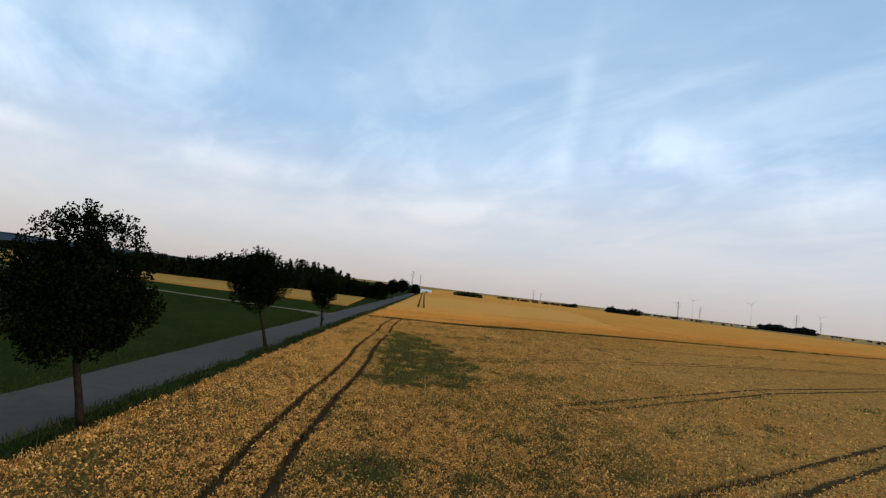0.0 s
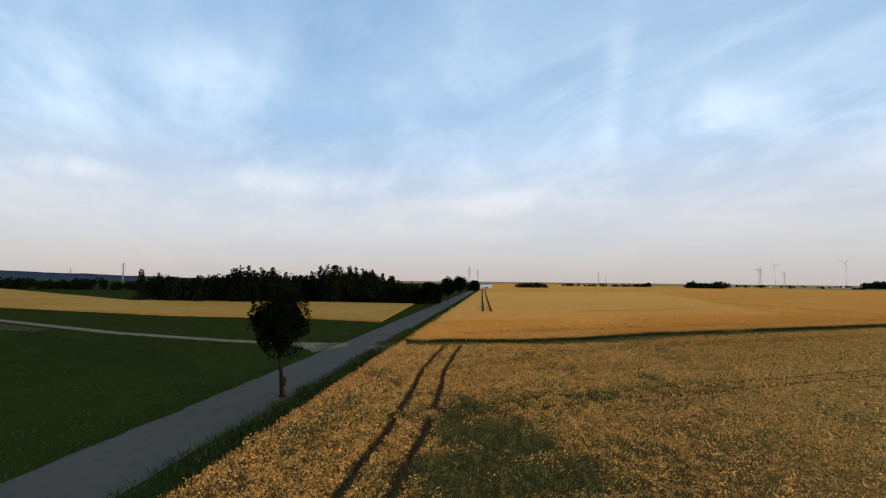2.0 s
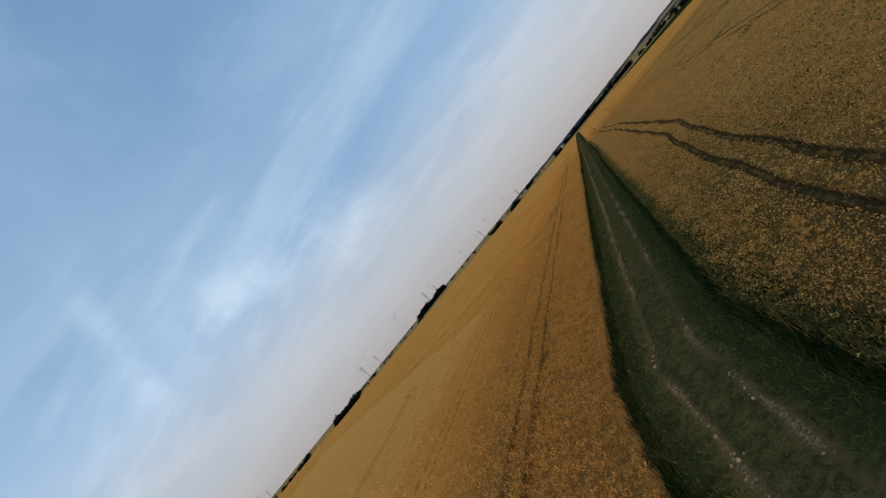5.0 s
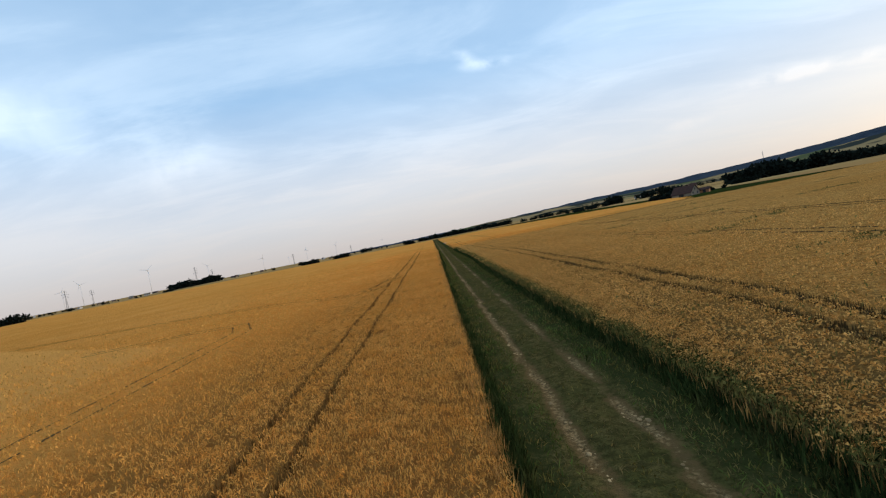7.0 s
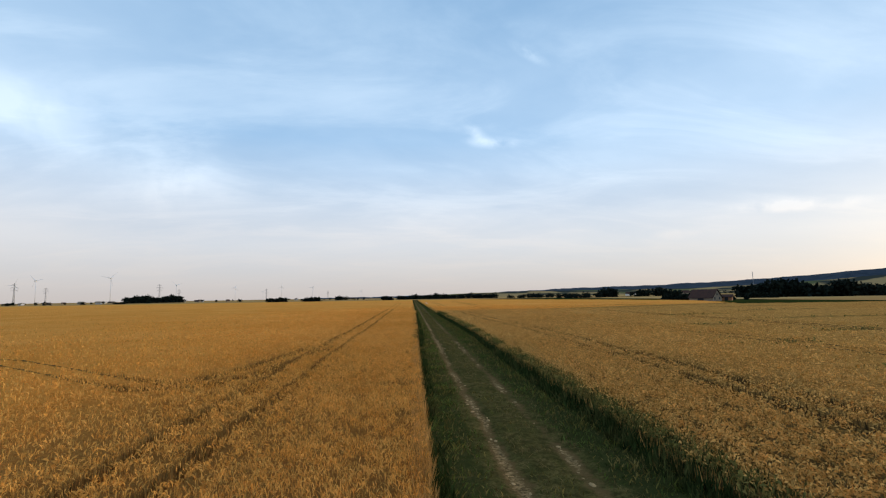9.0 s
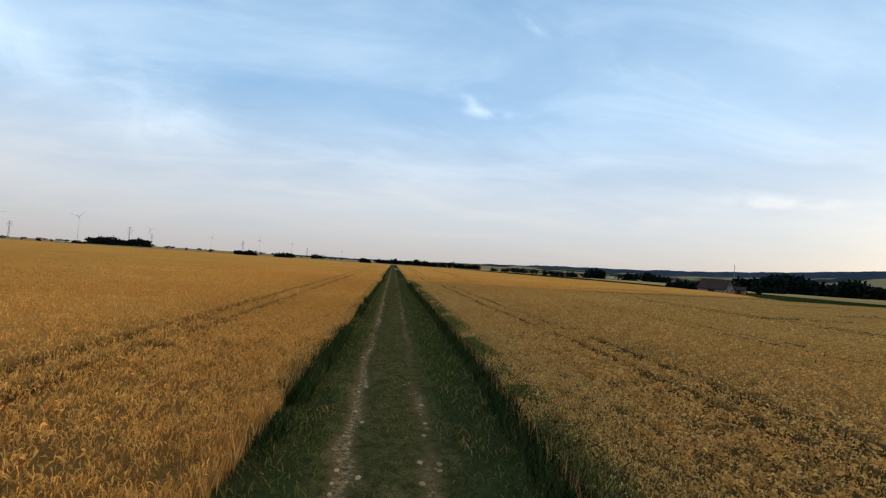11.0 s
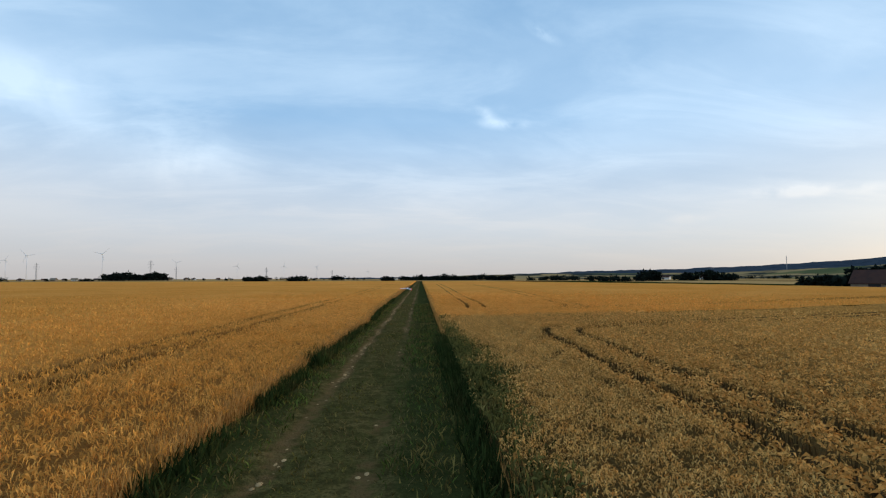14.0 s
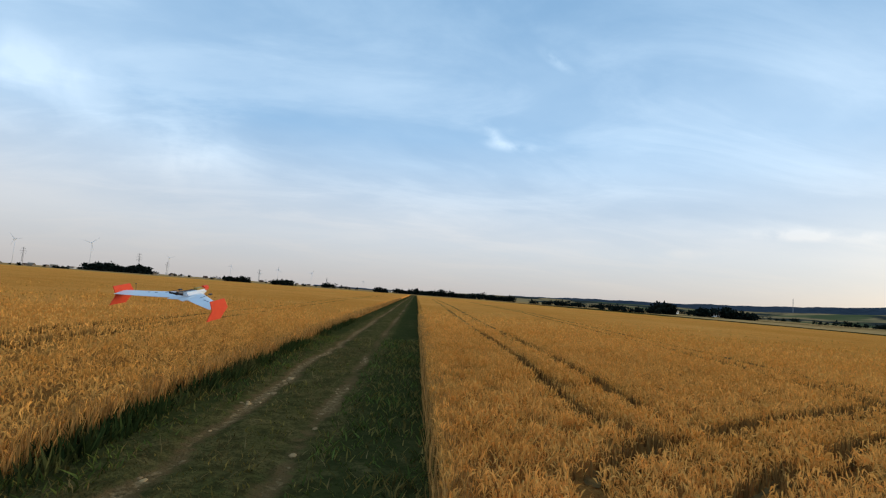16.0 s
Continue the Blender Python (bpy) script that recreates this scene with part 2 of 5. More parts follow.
GREEN_EAR = material("unripe_ears", (0.130, 0.118, 0.034), 0.8, var=[(1.0, (0.24, 0.170, 0.052), 0.8, 0.52, 0.74)], island=0.55, spec=0.0, transl=0.2)
BARLEY_EAR = material("barley_ears", (0.74, 0.362, 0.080), 0.8, var=[(0.03, (0.86, 0.440, 0.110), 0.8, 0.42, 0.65), (1.0, (0.66, 0.282, 0.050), 0.8, 0.45, 0.7)], island=0.26, spec=0.0, transl=0.2)
STALK = material("straw_stalks", (0.56, 0.295, 0.085), 0.7, var=[(2, (0.30, 0.165, 0.050), 0.9, 0.45, 0.7)], island=0.45, spec=0.0, transl=0.2)
# darker copies of the straw: shade inside the wheel lines is in the colour
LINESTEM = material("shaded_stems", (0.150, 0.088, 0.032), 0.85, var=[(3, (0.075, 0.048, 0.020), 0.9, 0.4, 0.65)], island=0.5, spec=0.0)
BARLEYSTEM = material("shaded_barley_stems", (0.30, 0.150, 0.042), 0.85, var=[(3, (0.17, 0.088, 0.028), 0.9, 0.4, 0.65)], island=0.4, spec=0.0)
TUFT = material("meadow_tufts", (0.030, 0.042, 0.010), 0.9, var=[(0.15, (0.046, 0.056, 0.014), 0.8, 0.45, 0.7)], island=0.35, spec=0.0, transl=0.1)
WEED = material("weed_leaves", (0.036, 0.050, 0.014), 0.85, var=[(0.7, (0.125, 0.102, 0.034), 0.8, 0.50, 0.74)], island=0.6, spec=0.0, transl=0.25)
BLADE = material("grass_blades", (0.155, 0.118, 0.029), 0.85, var=[(0.4, (0.30, 0.190, 0.062), 0.8, 0.46, 0.70), (0.9, (0.098, 0.108, 0.022), 0.9, 0.54, 0.66)], island=0.6, spec=0.0, transl=0.25)
YELLOWFIELD = material("far_field", (0.46, 0.225, 0.050), 0.95, var=[(0.03, (0.54, 0.285, 0.070), 0.8, 0.4, 0.65), (0.4, (0.36, 0.170, 0.036), 0.6, 0.45, 0.7)], bump=[(2.5, 0.8, 0.2)], spec=0.0)
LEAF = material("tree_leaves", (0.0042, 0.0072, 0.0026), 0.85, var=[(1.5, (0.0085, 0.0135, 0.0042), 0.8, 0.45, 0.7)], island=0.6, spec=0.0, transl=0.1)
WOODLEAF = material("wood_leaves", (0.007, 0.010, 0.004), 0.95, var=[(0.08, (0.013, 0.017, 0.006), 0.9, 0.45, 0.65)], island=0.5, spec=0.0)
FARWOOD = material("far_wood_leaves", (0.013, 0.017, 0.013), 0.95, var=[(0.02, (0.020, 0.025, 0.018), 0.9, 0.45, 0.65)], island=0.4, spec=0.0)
BARK = material("bark", (0.026, 0.020, 0.015), 0.95, var=[(6, (0.014, 0.011, 0.008), 0.9, 0.4, 0.65)], bump=[(14, 0.9, 0.04)], spec=0.0)
# woods made paler and bluer: distance haze is mixed into this colour
HILL = material("hazy_hill_woods", (0.050, 0.061, 0.078), 1.0, var=[(0.004, (0.064, 0.075, 0.088), 0.9, 0.42, 0.6), (0.03, (0.036, 0.045, 0.058), 0.8, 0.45, 0.65)], bump=[(0.05, 1.0, 12)], spec=0.0)
HILLFIELD = material("hill_fields", (0.36, 0.235, 0.105), 1.0, var=[(0.006, (0.036, 0.042, 0.036), 0.97, 0.48, 0.53), (0.004, (0.115, 0.120, 0.050), 0.9, 0.54, 0.60)], spec=0.0)
STEEL = material("galvanised_steel", (0.30, 0.30, 0.31), 0.6, 0.6, var=[(0.3, (0.22, 0.22, 0.23), 0.7, 0.4, 0.7)])
TURBINE = material("turbine_paint", (0.80, 0.80, 0.80), 0.5, var=[(0.1, (0.74, 0.74, 0.75), 0.6, 0.4, 0.7)])
ROOF = material("roof_tiles", (0.078, 0.040, 0.030), 0.9, var=[(0.6, (0.050, 0.032, 0.028), 0.9, 0.4, 0.7), (6, (0.10, 0.05, 0.036), 0.6, 0.45, 0.7)], spec=0.05)
PLASTER = material("plaster", (0.30, 0.230, 0.160), 0.9, var=[(0.5, (0.22, 0.165, 0.115), 0.8, 0.4, 0.7)], spec=0.1)
BRICK = material("orange_brick", (0.36, 0.165, 0.075), 0.9, var=[(1.0, (0.28, 0.12, 0.06), 0.8, 0.4, 0.7)], spec=0.1)
WHITEWALL = material("white_sheeting", (0.66, 0.63, 0.60), 0.7, var=[(0.4, (0.54, 0.51, 0.48), 0.7, 0.4, 0.7)])
DARKGLASS = material("dark_opening", (0.02, 0.02, 0.022), 0.4)
FOAM = material("white_foam", (0.86, 0.86, 0.86), 0.6, var=[(9, (0.80, 0.80, 0.81), 0.6, 0.45, 0.7)], bump=[(220, 0.15, 0.002)], spec=0.25)
RED = material("red_film", (0.86, 0.075, 0.022), 0.5, var=[(14, (0.74, 0.056, 0.018), 0.6, 0.4, 0.7)], spec=0.2)
BLACK = material("black_plastic", (0.016, 0.016, 0.018), 0.45, spec=0.5)
MARK = material("grey_print", (0.10, 0.11, 0.15), 0.6)
DRYGRASS = material("dry_grass", (0.190, 0.130, 0.048), 0.85, var=[(0.8, (0.085, 0.064, 0.022), 0.8, 0.45, 0.7)], island=0.5, spec=0.0, transl=0.25)
LUSH = material("lush_grass", (0.110, 0.132, 0.028), 0.85, var=[(0.8, (0.050, 0.060, 0.014), 0.9, 0.45, 0.65)], island=0.55, spec=0.0, transl=0.25)
BARESOIL = material("bare_earth", (0.060, 0.044, 0.020), 0.95, var=[(0.25, (0.050, 0.048, 0.020), 0.9, 0.42, 0.6), (1.5, (0.17, 0.13, 0.08), 0.7, 0.5, 0.7)], bump=[(4, 0.7, 0.06)], spec=0.0)
SHEETING = material("dark_sheet", (0.010, 0.010, 0.010), 0.95, var=[(0.8, (0.020, 0.019, 0.018), 0.8, 0.45, 0.7)], bump=[(1.5, 0.6, 0.15)], spec=0.02)
COPPER = material("yellow_wrap", (0.42, 0.26, 0.04), 0.5)
ALLOY = material("motor_alloy", (0.09, 0.09, 0.095), 0.55, 0.5)
STONE = material("pale_stones", (0.46, 0.280, 0.125), 0.9, var=[(3, (0.26, 0.165, 0.076), 0.8, 0.4, 0.7)], island=0.35, spec=0.0)

# ---------------------------------------------------------------- mesh helpers


def mesh_object(name, verts, faces, mat, parent=None, attrs=None, smooth=False):
    """One mesh from arrays: verts (n, 3), faces (m, 3 or 4)."""
    verts, faces = np.asarray(verts, np.float32), np.asarray(faces, np.int32)
    k = faces.shape[1]
    me = bpy.data.meshes.new(name)
    me.vertices.add(len(verts))
    me.vertices.foreach_set("co", verts.ravel())
    me.loops.add(faces.size)
    me.loops.foreach_set("vertex_index", faces.ravel())
    me.polygons.add(len(faces))
    me.polygons.foreach_set("loop_start", np.arange(0, faces.size, k, dtype=np.int32))
    me.polygons.foreach_set("loop_total", np.full(len(faces), k, np.int32))
    if smooth:
        me.polygons.foreach_set("use_smooth", np.ones(len(faces), bool))
    for key, values in (attrs or {}).items():
        me.attributes.new(key, "FLOAT", "POINT").data.foreach_set("value", np.asarray(values, np.float32))
    me.materials.append(mat)
    me.update(calc_edges=True)
    ob = new(name, me)
    ob.parent = parent
    return ob


def part(name, bm, mat, parent, label="", smooth=False):
    """Links a bmesh as one mesh object under a thing or under a part."""
    me = bpy.data.meshes.new(name)
    if smooth:
        for f in bm.faces:
            f.smooth = True
    bm.to_mesh(me)
    bm.free()
    me.materials.append(mat)
    ob = new(name, me)
    ob.parent = parent
    return tagged(ob, label) if label else ob


def rand(seed):
    return np.random.RandomState(seed)


TABLE = rand(5).rand(64, 64)


def vnoise(x, y, scale, seed=0):
    """Smooth value noise in 0..1."""
    x, y = np.asarray(x) / scale + 17.3 * seed, np.asarray(y) / scale + 9.1 * seed
    i, j = np.floor(x).astype(int), np.floor(y).astype(int)
    fx, fy = x - i, y - j
    fx, fy = fx * fx * (3 - 2 * fx), fy * fy * (3 - 2 * fy)
    a, b = TABLE[i % 64, j % 64], TABLE[(i + 1) % 64, j % 64]
    c, d = TABLE[i % 64, (j + 1) % 64], TABLE[(i + 1) % 64, (j + 1) % 64]
    return (a * (1 - fx) + b * fx) * (1 - fy) + (c * (1 - fx) + d * fx) * fy


def beam(bm, a, b, w, h=None):
    """A square bar from a to b."""
    a, b = Vector(a), Vector(b)
    d = b - a
    q = d.to_track_quat("Z", "Y").to_matrix().to_4x4()
    m = Matrix.Translation((a + b) / 2) @ q @ Matrix.Diagonal((w, h or w, d.length, 1))
    bmesh.ops.create_cube(bm, size=1, matrix=m)


def tube(bm, a, b, r1, r2, seg=10):
    a, b = Vector(a), Vector(b)
    d = b - a
    q = d.to_track_quat("Z", "Y").to_matrix().to_4x4()
    bmesh.ops.create_cone(bm, cap_ends=True, segments=seg, radius1=r1, radius2=r2, depth=d.length, matrix=Matrix.Translation((a + b) / 2) @ q)


# ---------------------------------------------------------------- plan of the place
# The track runs along +y with its middle at x = track_mid(y); the road crosses its near end.
E0 = np.array((55.6, -66.9))            # a point on the road's far kerb line
U = np.array((-0.890, 0.455))           # along the road
NR = np.array((0.455, 0.890))           # across it, towards the crops
ROAD_W, FIELD_B = 4.8, 7.5


def track_mid(y):
    return np.interp(y, [-40, -31, -24, -13, -4, 3, 9], [-4.5, -3.2, -1.6, 1.9, 2.3, 1.0, 0.0])


def edge_l(y):
    """The barley's edge left of the track's middle."""
    return np.interp(y, [60, 110, 135, 180, 198, 204, 210, 218, 260], [-3.05, -3.0, -2.8, -2.7, -2.5, -2.3, -2.35, -2.7, -2.8])


def edge_r(y):
    """The edge of the wheat right of the track's middle."""
    return np.interp(y, [60, 100, 125, 152, 180, 230], [3.2, 3.3, 3.85, 3.75, 3.35, 3.35])


def road_ab(x, y):
    dx, dy = np.asarray(x) - E0[0], np.asarray(y) - E0[1]
    return dx * U[0] + dy * U[1], dx * NR[0] + dy * NR[1]


def road_xy(a, b):
    return E0[0] + a * U[0] + b * NR[0], E0[1] + a * U[1] + b * NR[1]


def cut_y(x):
    """Where the wheat beside the track gives way to barley."""
    return 206.2 + 0.30 * (np.asarray(x) - 3.2)


def seg_dist(x, y, ax, ay, bx, by):
    dx, dy = bx - ax, by - ay
    t = np.clip(((x - ax) * dx + (y - ay) * dy) / (dx * dx + dy * dy), 0, 1)
    return np.hypot(x - ax - t * dx, y - ay - t * dy)


def polyline_dist(x, y, pts):
    d = np.full(np.shape(x), 1e9)
    for (ax, ay), (bx, by) in zip(pts, pts[1:]):
        d = np.minimum(d, seg_dist(x, y, ax, ay, bx, by))
    return d


def offset_line(pts, off):
    out = []
    for i, p in enumerate(pts):
        a, b = pts[max(i - 1, 0)], pts[min(i + 1, len(pts) - 1)]
        t = Vector((b[0] - a[0], b[1] - a[1])).normalized()
        out.append((p[0] + t.y * off, p[1] - t.x * off))
    return out


def arc(cx, cy, r, a0, a1, n=9):
    return [(cx + r * math.cos(radians(a0 + (a1 - a0) * i / n)), cy + r * math.sin(radians(a0 + (a1 - a0) * i / n))) for i in range(n + 1)]


# wheel lines of the sprayer, as middle lines of a pair 1.8 m apart
TRAMS_WHEAT = [
    [road_xy(a, float(np.interp(a, [-60, -18, 0, 20, 50, 75], [15.9, 15.25, 14.9, 14.4, 13.85, 13.8])) + 0.16 * math.sin(a * 0.21) + 0.05 * math.sin(a * 0.6)) for a in range(-60, 68, 3)],
    [(float(np.interp(y, [-22, 14, 34, 52, 75, 125, 150, 184, 190], [9.0, 9.1, 9.7, 11.0, 11.0, 11.2, 10.4, 9.7, 9.8])) + 0.12 * math.sin(y * 0.4), y) for y in range(-22, 192, 4)] + arc(16.5, 194, 6.6, 180, 98) + [(26, 203.6), (50, 211), (110, 229)],
    [(29.6, -38), (29.0, -28), (28.9, -18), (29.0, -9), (29.2, 4)] + [(29.2 - 0.02 * y, y) for y in range(12, 200, 9)],
    [(50.4, -44), (49.0, -34), (47.4, -25), (45.6, -12), (44.6, 2)] + [(44.2, y) for y in range(12, 200, 12)],
    [(68.4, -38), (65.4, -21), (62.4, -4), (60.6, 30), (60, 70)],
    [(81.4 - 0.12 * (y + 30), y) for y in range(-56, 0, 6)],
]
TRAMS_BARLEY_L = [
    [(float(np.interp(y, [-18, 90, 112, 138, 420], [-10.1, -10.1, -10.3, -10.1, -11.4])) + 0.10 * math.sin(y * 0.35), y) for y in range(-18, 420, 4)],
    [(-11.0, 112), (-11.8, 105), (-12.9, 98), (-14.2, 94.6), (-16.4, 93.8), (-21.3, 97.4), (-32.2, 105.9), (-50, 112), (-80, 116)],
    [(-24, 20), (-24.2, 50), (-24.6, 78), (-27, 84), (-33, 86), (-45, 84)],
    [(-49, 30), (-51, 56), (-54, 68), (-53, 74), (-58, 79)],
]
TRAMS_BARLEY_R = [
    [(9.6, 214.4), (8.2, 215.6), (7.7, 217.5), (7.9, 221)] + [(8.2 + 0.012 * (y - 225), y) for y in range(226, 420, 9)],
    [(18.7, 219), (19.6, 225), (20.6, 236), (22.2, 262), (23.5, 300), (25, 420)],
    [(6.2, 212.6), (8.0, 214.2), (11.6, 216.6), (17.9, 220.2), (40, 228), (80, 241)],
]


def tram_dist(x, y, trams):
    """Distance from the middle line of the nearest pair of wheel lines."""
    out = np.full(np.shape(x), 1e9)
    for pts in trams:
        out = np.minimum(out, polyline_dist(x, y, pts))
    return out


def green_mask(x, y):
    """Unripe, weedy places in the wheat, 0..1."""
    a, b = road_ab(x, y)
    g = np.clip(1 - np.maximum(np.abs(a - 21.5) - 19 + (vnoise(x, y, 1.8, 33) - 0.5) * 4, np.maximum(np.interp(a, [0, 42], [17.2, 15.4]) - b, b - np.interp(a, [0, 16, 42], [24.6, 26.0, 17.5])) + (vnoise(x, y, 1.8, 32) - 0.5) * 3) / 2.2, 0, 1)
    wob = (vnoise(x, y, 4, 31) - 0.5) * 7
    g = np.maximum(g, np.clip(1 - np.maximum(np.abs(a - 20) - 22 + wob, np.abs(b - 31) - 11 + wob) / 6, 0, 0.36))
    for sx, sy, rx, ry in ((37.3, -14.7, 2.2, 1.2), (33.2, 1.4, 3.0, 1.2), (25, -17.2, 1.6, 1.0), (27, 106.6, 2.5, 1.4), (77.2, -56.7, 1.98, 2.64), (74.7, -48.2, 1.08, 1.44), (75.0, -45.0, 1.08, 1.44), (74.4, -34.8, 0.99, 1.32), (75.2, -30.8, 1.17, 1.56), (74.8, -24.3, 1.08, 1.44), (80.1, -45.0, 0.81, 1.08), (79.9, -37.6, 0.99, 1.32), (79.4, -52.7, 1.08, 1.44), (40.8, -2.0, 1.44, 1.92), (70.6, 0.2, 1.44, 1.92), (58.3, -32.3, 1.98, 2.64), (66.4, -34.4, 1.44, 1.92), (24, 60, 4, 1.4), (40, 90, 7, 1.8), (60, 140, 12, 2.2), (35, 130, 4, 1.4), (75, 170, 14, 3), (55, 60, 8, 2), (45, 118, 9, 1.8), (70, 118, 12, 2.4), (50, 158, 10, 2.2), (95, 150, 14, 3), (30, 84, 5, 1.4), (85, 195, 14, 3)):
        g = np.maximum(g, np.clip(1.4 - np.hypot((x - sx) / rx, (y - sy) / ry), 0, 0.9))
    g = g * np.clip(vnoise(x, y, 1.1, 3) * 1.8 - 0.15 + 0.35 * (g > 0.9), 0, 1)
    streak = np.clip((vnoise(x, y * 0.22, 1.5, 4) * 0.6 + vnoise(x, y * 0.3, 5.0, 14) * 0.4 - 0.58) * 4, 0, 0.45)
    clump = np.clip((vnoise(a * 0.55, b, 1.7, 51) * 0.65 + vnoise(a, b, 0.7, 52) * 0.35 - 0.62) * 7, 0, 0.52) * np.clip((30 - y) / 25, 0.25, 1)
    g = np.maximum(g, clump)
    g = np.maximum(g, 0.40 * np.clip((80 - y) / 60, 0, 1) * np.clip((y + 16) / 8, 0, 1) * np.clip((46 - x) / 24, 0, 1) * np.clip(vnoise(x, y, 0.8, 44) * 1.4 + 0.2, 0, 1))
    g = np.maximum(g, 0.75 * np.clip(2.2 - np.abs(x - 28.6), 0, 1) * np.clip((y + 39) / 3, 0, 1) * np.clip((2 - y) / 12, 0, 1) * np.clip(vnoise(x, y, 1.3, 45) * 2.2 - 0.5, 0, 1))
    g = np.maximum(g, 0.18 * np.clip((14 - y) / 14, 0, 1))
    weedy = np.interp(y, [-30, 98, 112, 166, 180, 183, 192, 196], [0.9, 0.9, 0.15, 0.1, 0.2, 1, 1, 0])
    edge = np.clip(1.25 - (x - track_mid(y) - edge_r(y)) / np.interp(y, [179, 183, 188, 196], [1.1, 1.9, 1.5, 1.0]), 0, 1) * np.maximum(np.clip(vnoise(x, y, 1.5, 8) * 1.7 - 0.05, 0, 1), weedy * np.clip(vnoise(x, y, 0.9, 28) * 1.5 + 0.3, 0, 1))
    return np.clip(np.maximum(np.maximum(g, streak * np.where(y < 30, 0.8, 0.4)), edge), 0, 1)


def right_limit(y):
    """Where the crops right of the track end."""
    return np.interp(y, [-100, 218, 224, 258, 310, 338, 390, 448, 602, 660], [195, 182, 100, 120, 136, 132, 125, 112, 76, 66])


def in_barley_left(x, y):
    a, b = road_ab(x, y)
    return (x < track_mid(y) + edge_l(y)) & (b > FIELD_B) & (y < 690) & (x > -560)


def in_right(x, y):
    a, b = road_ab(x, y)
    return (x > track_mid(y) + edge_r(y)) & (b > FIELD_B) & (x < right_limit(y))


def in_wheat(x, y):
    return in_right(x, y) & (y < cut_y(x))


def in_barley_right(x, y):
    return in_right(x, y) & (y >= cut_y(x)) & (y < 620)


# where the crops are seen from near, as the flight line's plan: x, y and height over the ears
LINE = np.array([(100, -66, 7.2), (76, -55, 7.4), (56, -46, 7.0), (37, -37, 6.3), (22, -26, 6.8), (8, -14, 8.2), (0.5, -2, 8.2), (-2.8, 16, 6.6), (-4, 32, 5.0), (-4, 50, 4.1), (-3.3, 70, 3.8), (-1.2, 90, 3.5), (0.7, 112, 3.3), (1.4, 135, 2.9), (1.7, 156, 2.8), (2.1, 177, 2.7), (2.6, 196, 2.4), (2.9, 214, 2.2), (3, 222, 2.6)])


def line_dist(x, y):
    d = np.full(np.shape(x), 1e9)
    for (ax, ay, ah), (bx, by, bh) in zip(LINE, LINE[1:]):
        d = np.minimum(d, np.hypot(seg_dist(x, y, ax, ay, bx, by), (ah + bh) / 2))
    return d


# ---------------------------------------------------------------- ground, road, track


def ground_sheet():
    # finer towards the middle; a single sheet that reaches the horizon
    r = np.concatenate([[0], np.geomspace(4, 4600, 70)])
    t = np.linspace(0, 2 * np.pi, 97)[:-1]
    R, T = np.meshgrid(r, t, indexing="ij")
    x, y = R * np.cos(T), R * np.sin(T) + 40
    z = -0.012 + (vnoise(x, y, 9, 2) - 0.5) * 0.02 * (R < 150)
    v = np.stack([x, y, z], -1).reshape(-1, 3)
    n = len(t)
    i, j = np.meshgrid(np.arange(len(r) - 1), np.arange(n), indexing="ij")
    f = np.stack([i * n + j, (i + 1) * n + j, (i + 1) * n + (j + 1) % n, i * n + (j + 1) % n], -1).reshape(-1, 4)
    return mesh_object("ground", v, f, MEADOW)


tagged(ground_sheet(), "dark green mown meadow reaching to the horizon", "ground", kind="structure")


def sheet(name, xs, ys, zf, mat, keep=None, attrs=None, smooth=True, snap=None):
    X, Y = np.meshgrid(xs, ys, indexing="ij")
    if snap:
        X, Y = snap(X, Y)
    Z = zf(X, Y)
    m, n = X.shape
    i, j = np.meshgrid(np.arange(m - 1), np.arange(n - 1), indexing="ij")
    f = np.stack([i * n + j, (i + 1) * n + j, (i + 1) * n + j + 1, i * n + j + 1], -1).reshape(-1, 4)
    v = np.stack([X, Y, Z], -1).reshape(-1, 3)
    if keep is not None:
        k = keep(X, Y).ravel()
        f = f[k[f].all(1)]
        used = np.unique(f)
        remap = np.full(len(v), -1)
        remap[used] = np.arange(len(used))
        f, v = remap[f], v[used]
    at = {key: fn(v[:, 0], v[:, 1]) for key, fn in (attrs or {}).items()}
    return mesh_object(name, v, f, mat, attrs=at, smooth=smooth)


def far_land():
    """Patchwork of fields beyond the crops, up to the hills."""
    ob = sheet("far_fields", np.linspace(-4300, 4300, 80), np.linspace(689, 4300, 50), lambda x, y: 0 * x + 0.5, FARLAND, smooth=False)
    tagged(ob, "patchwork of distant tan and green fields", "fields", kind="structure")
    ob = sheet("far_fields_east", np.linspace(185, 4300, 70), np.linspace(-600, 699, 40), lambda x, y: 0 * x + 0.2, FARLAND, smooth=False)
    tagged(ob, "patchwork of distant tan and green fields beyond the wheat", "fields", kind="structure")
    ob = sheet("far_fields_west", np.linspace(-4300, -1101, 50), np.linspace(-1500, 688, 40), lambda x, y: 0 * x + 0.5, FARLAND, smooth=False)
    tagged(ob, "patchwork of distant tan and green fields behind the wood", "fields", kind="structure")


far_land()
tagged(sheet("far_fields_middle", np.linspace(-1102, -556, 56), np.linspace(-60, 690, 76), lambda x, y: 0 * x + 0.45, FARLAND, keep=lambda x, y: road_ab(x, y)[1] > 9, smooth=False),
       "distant tan stubble fields beyond the barley", "fields", kind="structure")


